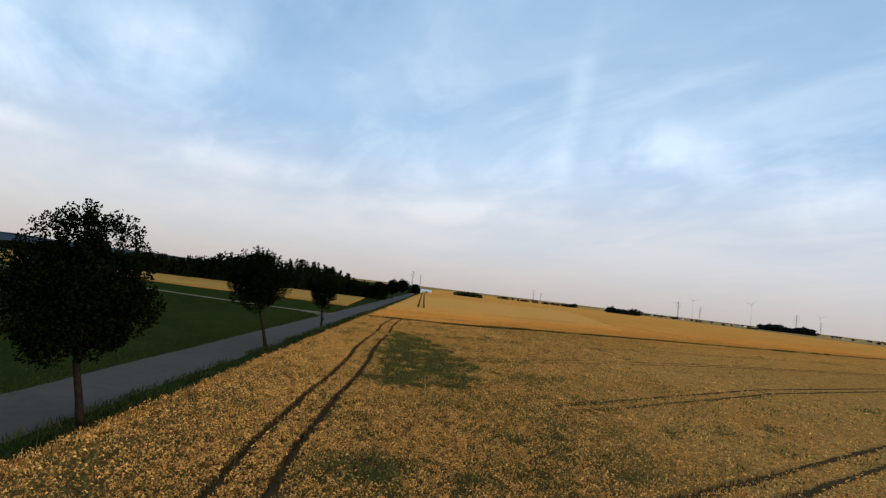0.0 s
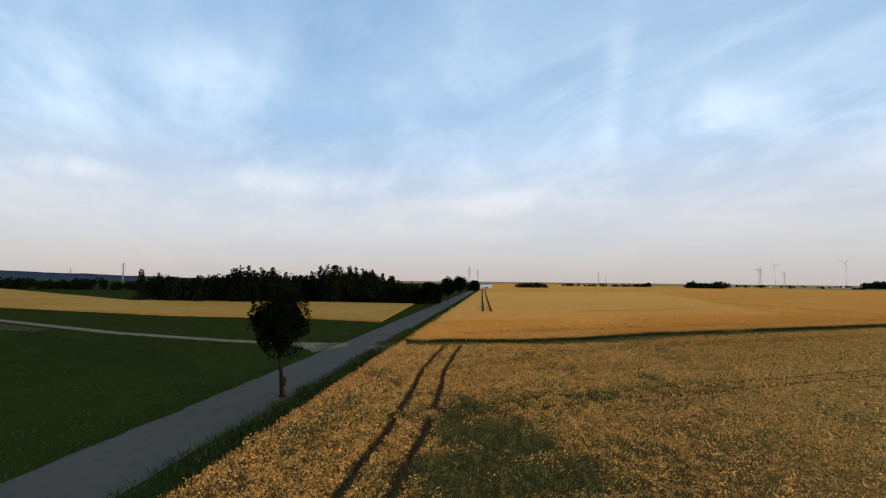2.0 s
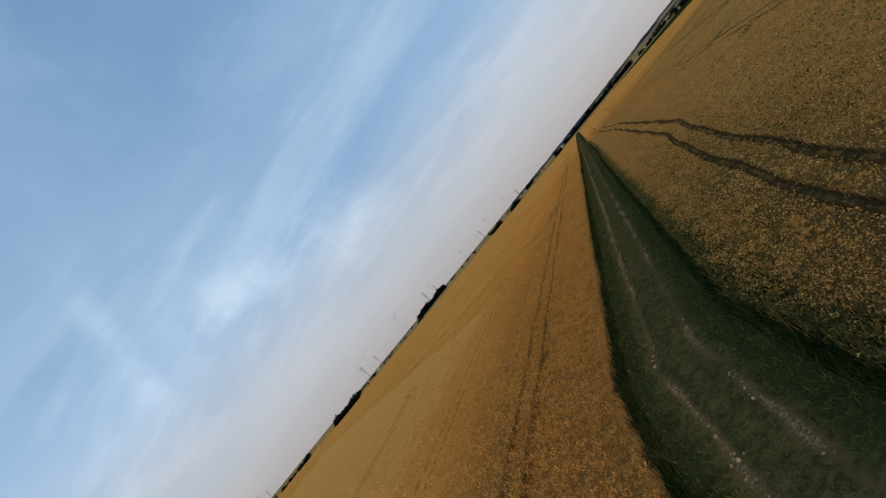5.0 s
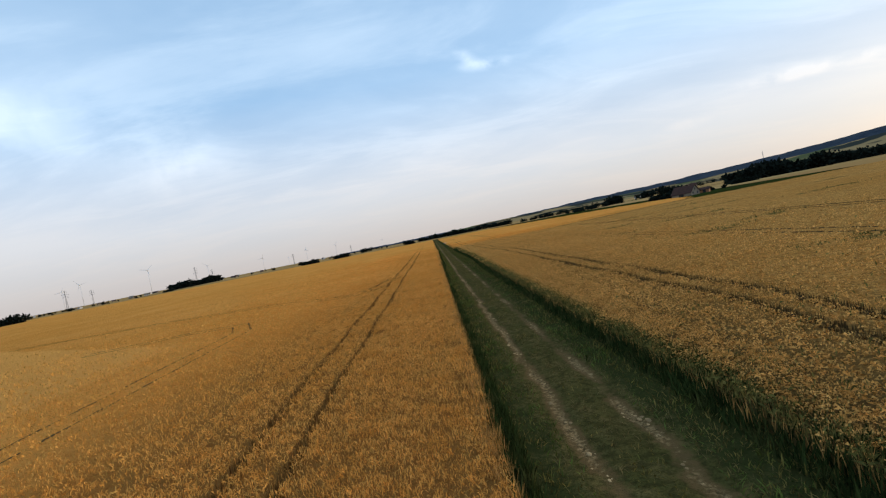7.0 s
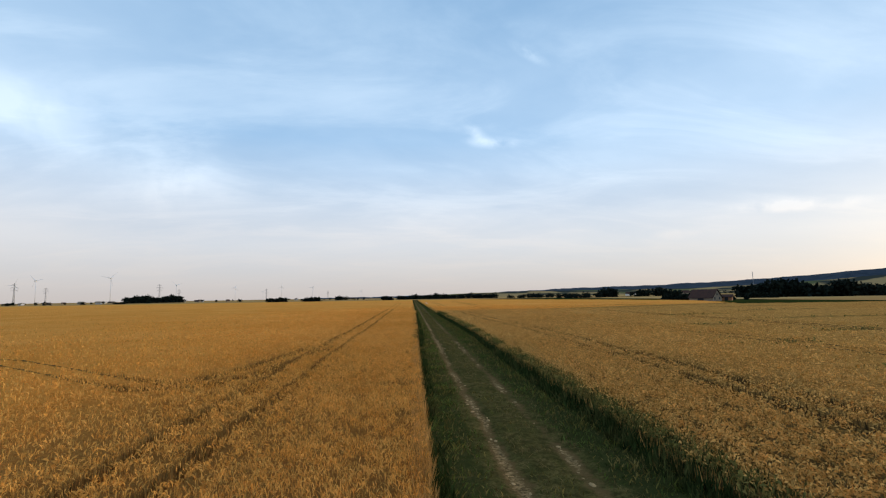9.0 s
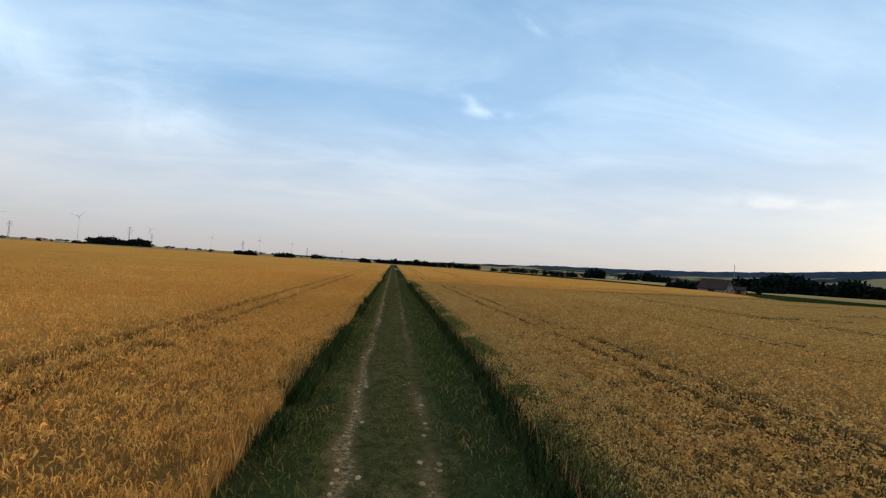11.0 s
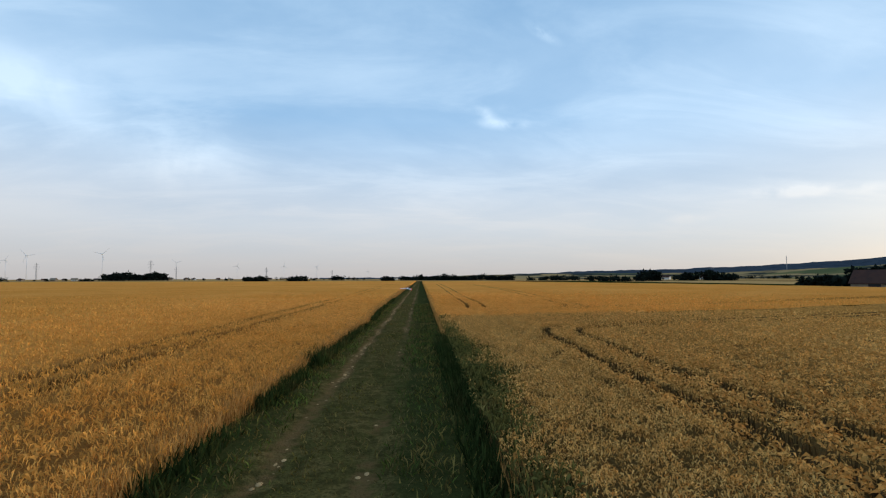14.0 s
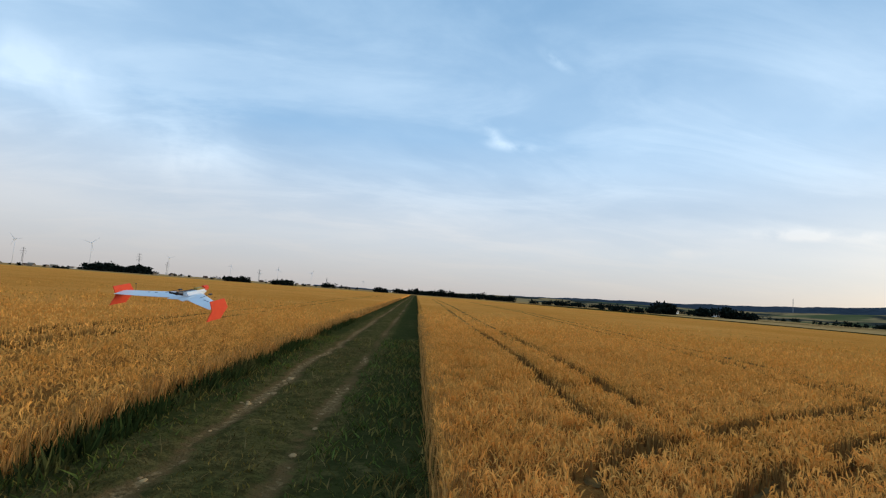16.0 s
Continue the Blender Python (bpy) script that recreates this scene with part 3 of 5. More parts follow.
def road():
    aa = np.arange(-140, 900, 1.0)
    bb = np.array([-0.25, 0.0, 0.12, 0.8, 1.6, 2.4, 3.2, 4.0, 4.68, 4.8, 5.05])
    A, B = np.meshgrid(aa, bb, indexing="ij")
    edge = (vnoise(A, B, 1.3, 6) - 0.5) * 0.35
    Bw = B + np.where(np.isin(B, (-0.25, 0.0)), edge, 0) + np.where(np.isin(B, (4.8, 5.05)), -edge, 0)
    x, y = road_xy(A, Bw)
    z = 0.075 - 0.03 * np.abs(B - 2.4) / 2.4 + (vnoise(A, B, 2.5, 1) - 0.5) * 0.012
    z = np.where(np.isin(B, (-0.25, 5.05)), -0.03, z)
    m, n = A.shape
    i, j = np.meshgrid(np.arange(m - 1), np.arange(n - 1), indexing="ij")
    f = np.stack([i * n + j, (i + 1) * n + j, (i + 1) * n + j + 1, i * n + j + 1], -1).reshape(-1, 4)[:, ::-1]
    ob = mesh_object("road", np.stack([x, y, z], -1).reshape(-1, 3), f, ASPHALT, smooth=True)
    tagged(ob, "narrow grey asphalt country road with frayed edges", "road", kind="structure")


road()


def ribbon(name, pts, width, mat, z, seed=0, flare=None):
    """A flat path along a polyline with frayed sides."""
    P = [Vector((*p, 0)) for p in pts]
    dense = []
    for p, q in zip(P, P[1:]):
        n = max(2, int((q - p).length / 1.0))
        dense += [p.lerp(q, i / n) for i in range(n)]
    dense.append(P[-1])
    v, f = [], []
    for i, p in enumerate(dense):
        t = (dense[min(i + 1, len(dense) - 1)] - dense[max(i - 1, 0)]).normalized()
        s = Vector((t.y, -t.x, 0))
        w = width * (1 + (flare(i / (len(dense) - 1)) if flare else 0)) / 2
        k = [w + 0.25 * (noise.noise((p.x * 0.9, p.y * 0.9, seed + q)) ) for q in (0, 5)]
        for off, dz in ((-k[0] - 0.15, -0.04), (-k[0], 0), (0, 0.02), (k[1], 0), (k[1] + 0.15, -0.04)):
            v.append((*(p + s * off).xy, z + dz))
    for i in range(len(dense) - 1):
        for j in range(4):
            a = i * 5 + j
            f.append((a, a + 1, a + 6, a + 5))
    return mesh_object(name, v, f, mat, smooth=True)


tagged(ribbon("gravel_path", [(-150, -165), (-95, -120), (-56, -86.6), (-28, -63.5), (-13.8, -48.3), (-7.4, -39.5), (-3.5, -35.6)], 1.7, GRAVEL, 0.05, 1, lambda t: 5.0 * max(0, (t - 0.955) / 0.045) ** 2),
       "pale gravel farm path joining the road", "path", kind="structure")
tagged(ribbon("gravel_apron", [road_xy(65.5, 4.6), road_xy(66.5, 6.2), (-2.6, -28.2), (-1.9, -24.5)], 3.2, GRAVEL, 0.045, 3, lambda t: 1.0 * (1 - t) ** 2), "worn gravel mouth of the farm track", "path", kind="structure")


def rut_value(lat, y):
    """How bare the ground is, across the track."""
    w = np.interp(y, [150, 165, 185], [0.20, 0.16, 0.19]) + 0.20 * vnoise(lat * 0 + 3, y, 1.1, 9) + 0.12 * vnoise(lat * 0 + 3, y, 0.35, 19)
    wander = 0.26 * (vnoise(lat * 0, y, 1.3, 3) - 0.5) + 0.22 * (vnoise(lat * 0, y, 6, 23) - 0.5)
    left = np.exp(-((lat + 0.93 + wander) / w) ** 2)
    right = np.exp(-((lat - 0.93 + 0.26 * (vnoise(lat * 0 + 7, y, 1.3, 4) - 0.5)) / w) ** 2)
    fade = 0.66 + 0.48 * vnoise(lat * 0 + 1, y, 2.6, 5)
    faint = np.interp(y, [95, 125, 165, 185, 197, 202], [1.0, 0.95, 0.85, 0.66, 0.75, 0.96])
    return 0.86 * np.maximum(left * np.clip(fade, 0, 1), right * np.clip(0.52 + 0.62 * vnoise(lat * 0 + 4, y, 1.7, 25), 0, 1) * faint)


def lush_value(lat, y):
    """Greener strips beside the crops."""
    side = np.where(lat < 0, np.clip((-lat - 1.25) / 0.45, 0, 1), np.clip((lat - 1.2) / 0.45, 0, 1))
    return side * (0.55 + 0.45 * vnoise(lat, y, 1.2, 36))


def track_sheet():
    lat = np.concatenate([np.arange(-3.4, -1.6, 0.3), np.arange(-1.6, 1.61, 0.10), np.arange(1.9, 4.4, 0.3)])
    ys = np.concatenate([np.arange(-31, 235, 0.3), np.geomspace(236, 690, 60)])
    LAT, Y = np.meshgrid(lat, ys, indexing="ij")
    X = LAT + track_mid(Y)
    r = rut_value(LAT, Y)
    z = 0.06 - 0.085 * r + (vnoise(X, Y, 0.5, 7) - 0.5) * 0.05 * (1 - 0.5 * r) + (vnoise(X, Y, 2.2, 6) - 0.5) * 0.04
    m, n = X.shape
    i, j = np.meshgrid(np.arange(m - 1), np.arange(n - 1), indexing="ij")
    f = np.stack([i * n + j, (i + 1) * n + j, (i + 1) * n + j + 1, i * n + j + 1], -1).reshape(-1, 4)
    ob = mesh_object("farm_track", np.stack([X, Y, z + 0.03], -1).reshape(-1, 3), f, TRACKGRASS, attrs={"rut": r.ravel(), "lush": lush_value(LAT, Y).ravel()}, smooth=True)
    tagged(ob, "grassy farm track with two bare stony wheel ruts", "track", kind="structure")


track_sheet()

# ---------------------------------------------------------------- crops


def grow(start, stop, first, ratio, most):
    out, s = [start], first
    while out[-1] < stop:
        out.append(out[-1] + s)
        s = min(s * ratio, most)
    return np.array(out)


def near_share(x, y):
    """1 where single ears stand over the canopy, 0 far off."""
    return np.clip((80 - line_dist(x, y)) / 45, 0, 1)


def stem_gap_shade(x, y):
    """Gap shade put into the floor's stem colour: 1 close to the flight line, 0 farther off."""
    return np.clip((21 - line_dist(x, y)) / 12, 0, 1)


def pale_block(x, y):
    """A paler, thinner block of the barley, with straight drilled borders."""
    d = np.minimum(-30.5 - x, 77 + (-31 - x) * 0.78 - y)
    return np.clip(d / 1.2, 0, 1) * np.clip(1.1 + (x + 30) / 220, 0, 1)


def canopy_z(trams, top, seed):
    def zf(x, y):
        n = (vnoise(x, y, 0.7, seed) - 0.5) * 0.12 + (vnoise(x, y, 3.5, seed + 1) - 0.5) * 0.10 + (vnoise(x, y, 18, seed + 2) - 0.5) * 0.10
        level = np.clip((tram_dist(x, y, trams) - 2.0) / 0.8, 0, 1) * np.clip((160 - line_dist(x, y)) / 60, 0.3, 1)
        d = line_dist(x, y)
        return top - 0.30 * near_share(x, y) - 0.17 * np.clip((24 - d) / 14, 0, 1) + n * level
    return zf


def snap_road(X, Y):
    a, b = road_ab(X, Y)
    s = np.where((b < FIELD_B) & (b > FIELD_B - 1.2), FIELD_B + 0.001 - b, 0)
    return X + s * NR[0], Y + s * NR[1]


def edge_drop(zf, trackside):
    """Bends the canopy down to the ground along the track and the road."""
    def f(x, y):
        a, b = road_ab(x, y)
        lat = (x - track_mid(y))
        d = np.minimum(np.abs(lat - (edge_l(y) if trackside < 0 else edge_r(y))), np.abs(b - FIELD_B))
        return zf(x, y) * np.clip(0.04 + d / 0.30, 0, 1)
    return f


def fields():
    s = np.concatenate([[0, 0.12, 0.3], grow(0.6, 30, 0.6, 1.0, 0.6), grow(30.6, 1100, 0.6, 1.06, 16)])
    ys = np.concatenate([np.arange(-36, 232, 0.8), grow(232, 690, 0.5, 1.05, 12)])
    snapx = lambda X, Y: snap_road(track_mid(Y) + edge_l(Y) - X, Y)
    ob = sheet("barley_field", s, ys, edge_drop(canopy_z(TRAMS_BARLEY_L, 0.78, 11), -1), BARLEY_FLOOR, keep=lambda x, y: road_ab(x, y)[1] >= FIELD_B, attrs={"stems": stem_gap_shade, "pale": pale_block}, snap=snapx)
    tagged(ob, "ripe orange barley field with sprayer wheel lines", "field", kind="structure")
    s = np.concatenate([[0, 0.12, 0.3], grow(0.6, 42, 0.6, 1.0, 0.6), grow(42.6, 100, 0.8, 1.0, 0.8), grow(101, 200, 0.8, 1.05, 3)])
    ys = np.concatenate([np.arange(-100, -76, 0.6), np.arange(-76, 12, 0.6), np.arange(12, 200, 0.8), np.linspace(200, 207, 22)])
    snapx = lambda X, Y: snap_road(track_mid(Y) + edge_r(Y) + X, np.where(Y > 199.9, Y + (cut_y(track_mid(Y) + edge_r(Y) + X) - 207) * (Y - 199.9) / 7.1, Y))
    ob = sheet("wheat_field", s, ys, edge_drop(canopy_z(TRAMS_WHEAT, 0.78, 15), 1), WHEAT_FLOOR, keep=lambda x, y: (road_ab(x, y)[1] >= FIELD_B) & (x < right_limit(y) + 2), attrs={"green": green_mask, "stems": stem_gap_shade}, snap=snapx)
    tagged(ob, "pale ripe wheat field with weedy green patches", "field", kind="structure")
    s = np.concatenate([[0, 0.12, 0.3], grow(0.6, 26, 0.35, 1.0, 0.35), grow(26.6, 190, 0.5, 1.06, 5)])
    ys = np.concatenate([np.arange(0, 60, 0.4), grow(60, 430, 0.5, 1.05, 12)])
    snapx = lambda X, Y: (3.35 + X, Y + cut_y(3.35 + X))
    ob = sheet("barley_field_beyond", s, ys, edge_drop(canopy_z(TRAMS_BARLEY_R, 0.80, 19), 1), BARLEY_FLOOR, keep=lambda x, y: x < right_limit(y), attrs={"stems": stem_gap_shade}, snap=snapx)
    tagged(ob, "ripe orange barley field beyond the wheat", "field", kind="structure")


fields()


def wheel_lines(trams, top, seed, inside, label, width=0.32, mat=None):
    """Dark strips with ragged sides, in pairs, laid at canopy height: the sprayer's bare wheel lines and their groove
    shade in one colour.
    """
    zf = canopy_z(trams, top, seed)
    r = rand(seed + 70)
    for pts in trams:
        for off in (-0.92, 0.92):
            line = np.array(offset_line(pts, off))
            P, T = [], []
            for a, b in zip(line, line[1:]):
                d = np.hypot(*(b - a))
                n = max(1, int(d / (0.3 if a[1] < 240 else 0.9)))
                P.append(a + (b - a) * (np.arange(n) / n)[:, None])
                T.append(np.repeat([(b - a) / d], n, 0))
            P, T = np.concatenate(P), np.concatenate(T)
            x, y = P.T
            n = len(x)
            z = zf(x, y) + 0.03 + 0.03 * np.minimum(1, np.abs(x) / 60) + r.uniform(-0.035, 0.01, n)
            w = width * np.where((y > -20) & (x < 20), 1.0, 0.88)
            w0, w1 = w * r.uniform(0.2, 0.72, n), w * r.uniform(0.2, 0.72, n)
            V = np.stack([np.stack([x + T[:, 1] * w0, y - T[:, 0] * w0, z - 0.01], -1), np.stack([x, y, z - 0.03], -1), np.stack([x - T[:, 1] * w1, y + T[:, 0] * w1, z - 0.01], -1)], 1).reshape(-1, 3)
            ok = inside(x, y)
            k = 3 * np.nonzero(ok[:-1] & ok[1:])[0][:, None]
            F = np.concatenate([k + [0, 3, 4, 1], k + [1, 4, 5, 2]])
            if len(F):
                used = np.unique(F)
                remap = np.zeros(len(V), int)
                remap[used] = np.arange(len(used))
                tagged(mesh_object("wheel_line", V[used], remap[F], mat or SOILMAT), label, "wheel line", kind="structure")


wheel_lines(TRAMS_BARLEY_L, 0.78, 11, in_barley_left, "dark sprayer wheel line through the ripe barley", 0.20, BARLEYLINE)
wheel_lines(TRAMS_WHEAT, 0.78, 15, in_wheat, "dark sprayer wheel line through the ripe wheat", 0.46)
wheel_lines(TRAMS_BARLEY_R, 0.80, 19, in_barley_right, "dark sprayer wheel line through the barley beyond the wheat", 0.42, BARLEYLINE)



def ears(name, inside, trams, mat, seed, length, width, tilt, base, label, choose=None, box=None, dens=1.0, droop=0.3, bare=0.23):
    """Single ears standing over the canopy in small clumps, thinner and larger with distance from the flight line."""
    r = rand(seed)
    bands = ((0, 6.5, 500, 0.88), (6.5, 11, 360, 0.96), (11, 18, 145, 1.3), (18, 30, 54, 1.8), (30, 50, 12, 2.8), (50, 80, 2.5, 4.2))
    x0, x1, y0, y1 = box
    cx, cy = np.meshgrid(np.arange(x0, x1, 1.0), np.arange(y0, y1, 1.0), indexing="ij")
    cx, cy = cx.ravel(), cy.ravel()
    cell = line_dist(cx + 0.5, cy + 0.5)
    made = {True: [], False: []}
    for d0, d1, rho, size in bands:
        sel = (cell >= d0) & (cell < d1)
        n = int(sel.sum() * rho * dens)
        k = r.randint(0, max(1, int(sel.sum())), n)
        x, y = cx[sel][k] + r.rand(n), cy[sel][k] + r.rand(n)
        ok = inside(x, y) & (vnoise(x, y, 0.22 + 0.10 * size, 41) > r.uniform(0.0, 0.38, n))
        x, y = x[ok], y[ok]
        ok = np.abs(tram_dist(x, y, trams) - 0.92) > r.uniform(0.8, 1.15, len(x)) * np.where((y > -20) & (x < 20), bare, bare * 0.92)
        x, y = x[ok], y[ok]
        if choose is not None:
            ok = choose(x, y, r)
            x, y = x[ok], y[ok]
        made[size < 0.9].append((x, y, np.full(len(x), size)))
    for near, rows in made.items():
        x, y, s = (np.concatenate(c) for c in zip(*rows))
        n = len(x)
        az = r.uniform(0, 2 * np.pi, n)
        tl = np.radians(r.uniform(tilt[0], tilt[1], n))
        L = length * (0.75 + 0.5 * r.rand(n)) * (0.55 + 0.45 * s)
        W = width * (0.75 + 0.5 * r.rand(n)) * s
        z0 = base + (vnoise(x, y, 0.22 + 0.10 * s, 41) - 0.5) * 0.32 + (vnoise(x, y, 3.5, 22) - 0.5) * 0.12 + r.uniform(-0.20, 0.04, n) - 0.03 * s
        d = np.stack([np.sin(tl) * np.cos(az), np.sin(tl) * np.sin(az), np.cos(tl)], -1)
        sd = r.normal(size=(n, 3))
        sd -= (sd * d).sum(-1, keepdims=True) * d
        sd /= np.linalg.norm(sd, axis=-1, keepdims=True)
        b = np.stack([x, y, z0], -1)
        tip = b + d * L[:, None]
        tip[:, 2] -= droop * L * (0.3 + np.sin(tl))
        h = sd * (W / 2)[:, None]
        mid = b + d * (L * 0.5)[:, None]
        if near:                         # a plump bent ear of two faces
            V = np.stack([b, mid - h, tip, mid + h], 1).reshape(-1, 3)
            q = np.arange(n)[:, None] * 4
            F = np.concatenate([q + [0, 1, 3], q + [1, 2, 3]], 1).reshape(-1, 3)
        else:
            V = np.stack([b - h * 0.5, tip, mid + h * 1.5], 1).reshape(-1, 3)
            F = np.arange(n)[:, None] * 3 + [0, 1, 2]
        tagged(mesh_object(name if near else name + "_farther", V, F, mat), label, "crop", kind="stuff")


BOX_L, BOX_R, BOX_B = (-80, 4, -36, 290), (2, 97, -90, 212), (3, 80, 205, 290)
ears("barley_ears", in_barley_left, TRAMS_BARLEY_L, BARLEY_EAR, 31, 0.20, 0.030, (5, 50), 0.58, "dense ripe golden barley ears", box=BOX_L, dens=0.56, droop=0.35, bare=0.13)
ears("wheat_ears", in_wheat, TRAMS_WHEAT, WHEAT_EAR, 32, 0.135, 0.031, (10, 75), 0.66, "dense nodding ripe wheat ears", choose=lambda x, y, r: green_mask(x, y) < r.uniform(0.15, 0.95, len(x)), box=BOX_R, dens=0.98, droop=0.6, bare=0.26)
ears("unripe_wheat_ears", in_wheat, TRAMS_WHEAT, GREEN_EAR, 33, 0.22, 0.046, (5, 60), 0.62, "green unripe wheat ears and weeds", choose=lambda x, y, r: green_mask(x, y) > r.uniform(0.15, 0.95, len(x)), box=BOX_R, dens=0.62, bare=0.34)
ears("barley_ears_beyond", in_barley_right, TRAMS_BARLEY_R, BARLEY_EAR, 34, 0.20, 0.030, (5, 50), 0.60, "dense ripe golden barley ears beyond the wheat", box=BOX_B, droop=0.35)


def upright(name, x, y, z0, h, w, lean, mat, seed, label, category="crop", bend=0.0):
    """Many narrow upright blades or stalks, one kite each."""
    r = rand(seed)
    n = len(x)
    az, tl = r.uniform(0, 2 * np.pi, n), np.radians(r.uniform(0, lean, n))
    d = np.stack([np.sin(tl) * np.cos(az), np.sin(tl) * np.sin(az), np.cos(tl)], -1)
    a2 = r.uniform(0, 2 * np.pi, n)
    sd = np.stack([np.cos(a2), np.sin(a2), 0 * a2], -1) * (w / 2)[:, None]
    b = np.stack([x, y, z0], -1)
    tip = b + d * h[:, None]
    tip[:, 0] += bend * h * np.cos(az)
    tip[:, 1] += bend * h * np.sin(az)
    mid = b + d * (h * 0.5)[:, None]
    V = np.stack([b, mid - sd, tip, mid + sd], 1).reshape(-1, 3)
    q = np.arange(n)[:, None] * 4
    F = np.concatenate([q + [0, 1, 3], q + [1, 2, 3]], 1).reshape(-1, 3)
    return tagged(mesh_object(name, V, F, mat), label, category, kind="stuff")


def wheel_line_stems(name, trams, inside, seed, mat, label, gap=0.21):
    """Stems with the groove's shade in their colour, along both sides of the bare wheel lines, where they pass near the
    flight line.
    """
    r = rand(seed)
    X, Y = [], []
    for pts in trams:
        for off in (-0.92, 0.92):
            for side in (-gap, gap):
                line = np.array(offset_line(pts, off + side))
                for a, b in zip(line, line[1:]):
                    d = np.hypot(*(b - a))
                    n = max(1, int(d * 30))
                    p = a + (b - a) * r.rand(n)[:, None] + r.normal(size=(n, 2)) * 0.035
                    X.append(p[:, 0]), Y.append(p[:, 1])
    x, y = np.concatenate(X), np.concatenate(Y)
    k = inside(x, y) & (line_dist(x, y) < 24 - 8 * r.rand(len(x))) & (y < 262)
    x, y = x[k], y[k]
    n = len(x)
    return upright(name, x, y, np.full(n, 0.12), r.uniform(0.36, 0.60, n), r.uniform(0.03, 0.07, n), 14, mat, seed + 1, label)


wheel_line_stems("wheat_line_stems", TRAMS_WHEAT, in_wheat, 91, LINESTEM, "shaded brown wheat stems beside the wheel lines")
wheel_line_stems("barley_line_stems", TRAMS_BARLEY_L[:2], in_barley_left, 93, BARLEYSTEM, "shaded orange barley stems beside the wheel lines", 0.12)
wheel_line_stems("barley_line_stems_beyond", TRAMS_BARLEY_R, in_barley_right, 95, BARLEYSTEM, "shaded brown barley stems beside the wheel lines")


def edge_stalks(name, side, y0, y1, per_m, seed, mat, label, h=(0.55, 0.85), w=(0.012, 0.03), depth=(-0.12, 0.45), patch=None, lean=12):
    r = rand(seed)
    n = int((y1 - y0) * per_m)
    y = r.uniform(y0, y1, n)
    off = r.uniform(depth[0], depth[1], n)
    x = track_mid(y) + (edge_l(y) - off if side < 0 else edge_r(y) + off)
    k = np.ones(n, bool)
    if patch is not None:
        k = vnoise(y * 0, y, patch[0], patch[1]) > r.uniform(patch[2], patch[3], n)
    x, y = x[k], y[k]
    n = len(x)
    return upright(name, x, y, np.zeros(n), r.uniform(h[0], h[1], n), r.uniform(w[0], w[1], n), lean, mat, seed + 1, label, bend=0.08)


edge_stalks("barley_edge_stalks", -1, 0, 250, 190, 41, STALK, "straw-coloured barley stalks along the track edge", patch=(0.42, 3, 0.15, 0.62), depth=(-0.10, 0.40))
edge_stalks("wheat_edge_stalks", 1, -26, 176, 26, 43, STALK, "straw-coloured wheat stalks along the track edge")
edge_stalks("barley_edge_stalks_farther", -1, 250, 400, 60, 44, STALK, "straw-coloured barley stalks along the distant track edge", w=(0.03, 0.06))
edge_stalks("barley_edge_stalks_beyond", 1, 206, 262, 130, 45, STALK, "straw-coloured barley stalks along the track edge")
edge_stalks("weeds_by_wheat", 1, -28, 196, 210, 47, WEED, "dark green weeds along the wheat edge", h=(0.15, 0.72), w=(0.026, 0.06), depth=(-0.62, 1.0), lean=28)
edge_stalks("weeds_by_near_wheat", 1, -14, 108, 150, 46, WEED, "dark green weeds along the near end of the wheat edge", h=(0.4, 0.84), w=(0.026, 0.06), depth=(-0.2, 1.35), patch=(2.0, 11, 0.0, 0.5), lean=22)
edge_stalks("wheat_edge_stalks", 1, 195.5, 206, 110, 42, STALK, "straw-coloured wheat stalks along the track edge")
edge_stalks("weed_patch_by_wheat", 1, 180.5, 195.5, 420, 48, WEED, "broad dark green weed patch at the wheat's end", h=(0.25, 0.82), w=(0.02, 0.05), depth=(-0.45, 1.2), patch=(3.1, 6, 0.0, 0.40), lean=26)
edge_stalks("weed_patch_by_wheat", 1, 181.5, 190, 300, 68, WEED, "broad dark green weed patch inside the wheat's end", h=(0.45, 0.86), w=(0.02, 0.05), depth=(0.4, 1.7), patch=(2.6, 9, 0.0, 0.5), lean=26)
edge_stalks("weeds_by_near_barley", -1, -28, 78, 170, 50, WEED, "dark green weeds along the near end of the barley edge", h=(0.25, 0.72), w=(0.03, 0.07), depth=(-0.55, 0.10), patch=(2.3, 7, 0.0, 0.45), lean=24)
edge_stalks("weeds_by_barley", -1, -28, 250, 150, 49, WEED, "dark green weeds along the barley edge", h=(0.12, 0.60), w=(0.025, 0.06), depth=(-0.58, 0.12), patch=(1.9, 4, 0.34, 0.70), lean=34)
for y0, y1, seed in ((117, 131, 55), (141, 146, 57), (150, 153, 59), (187, 190, 63)):
    edge_stalks("weed_clump_by_barley", -1, y0, y1, 230, seed, WEED, "tall dark green weed clump along the barley edge", h=(0.3, 0.85), w=(0.025, 0.065), depth=(-0.62, 0.30), patch=(1.3, seed, 0.1, 0.6), lean=26)
edge_stalks("weed_clump_by_barley", -1, 209, 223, 130, 65, WEED, "low dark green weed clump along the barley edge", h=(0.18, 0.52), w=(0.025, 0.06), depth=(-0.6, 0.15), patch=(1.6, 65, 0.25, 0.75), lean=32)


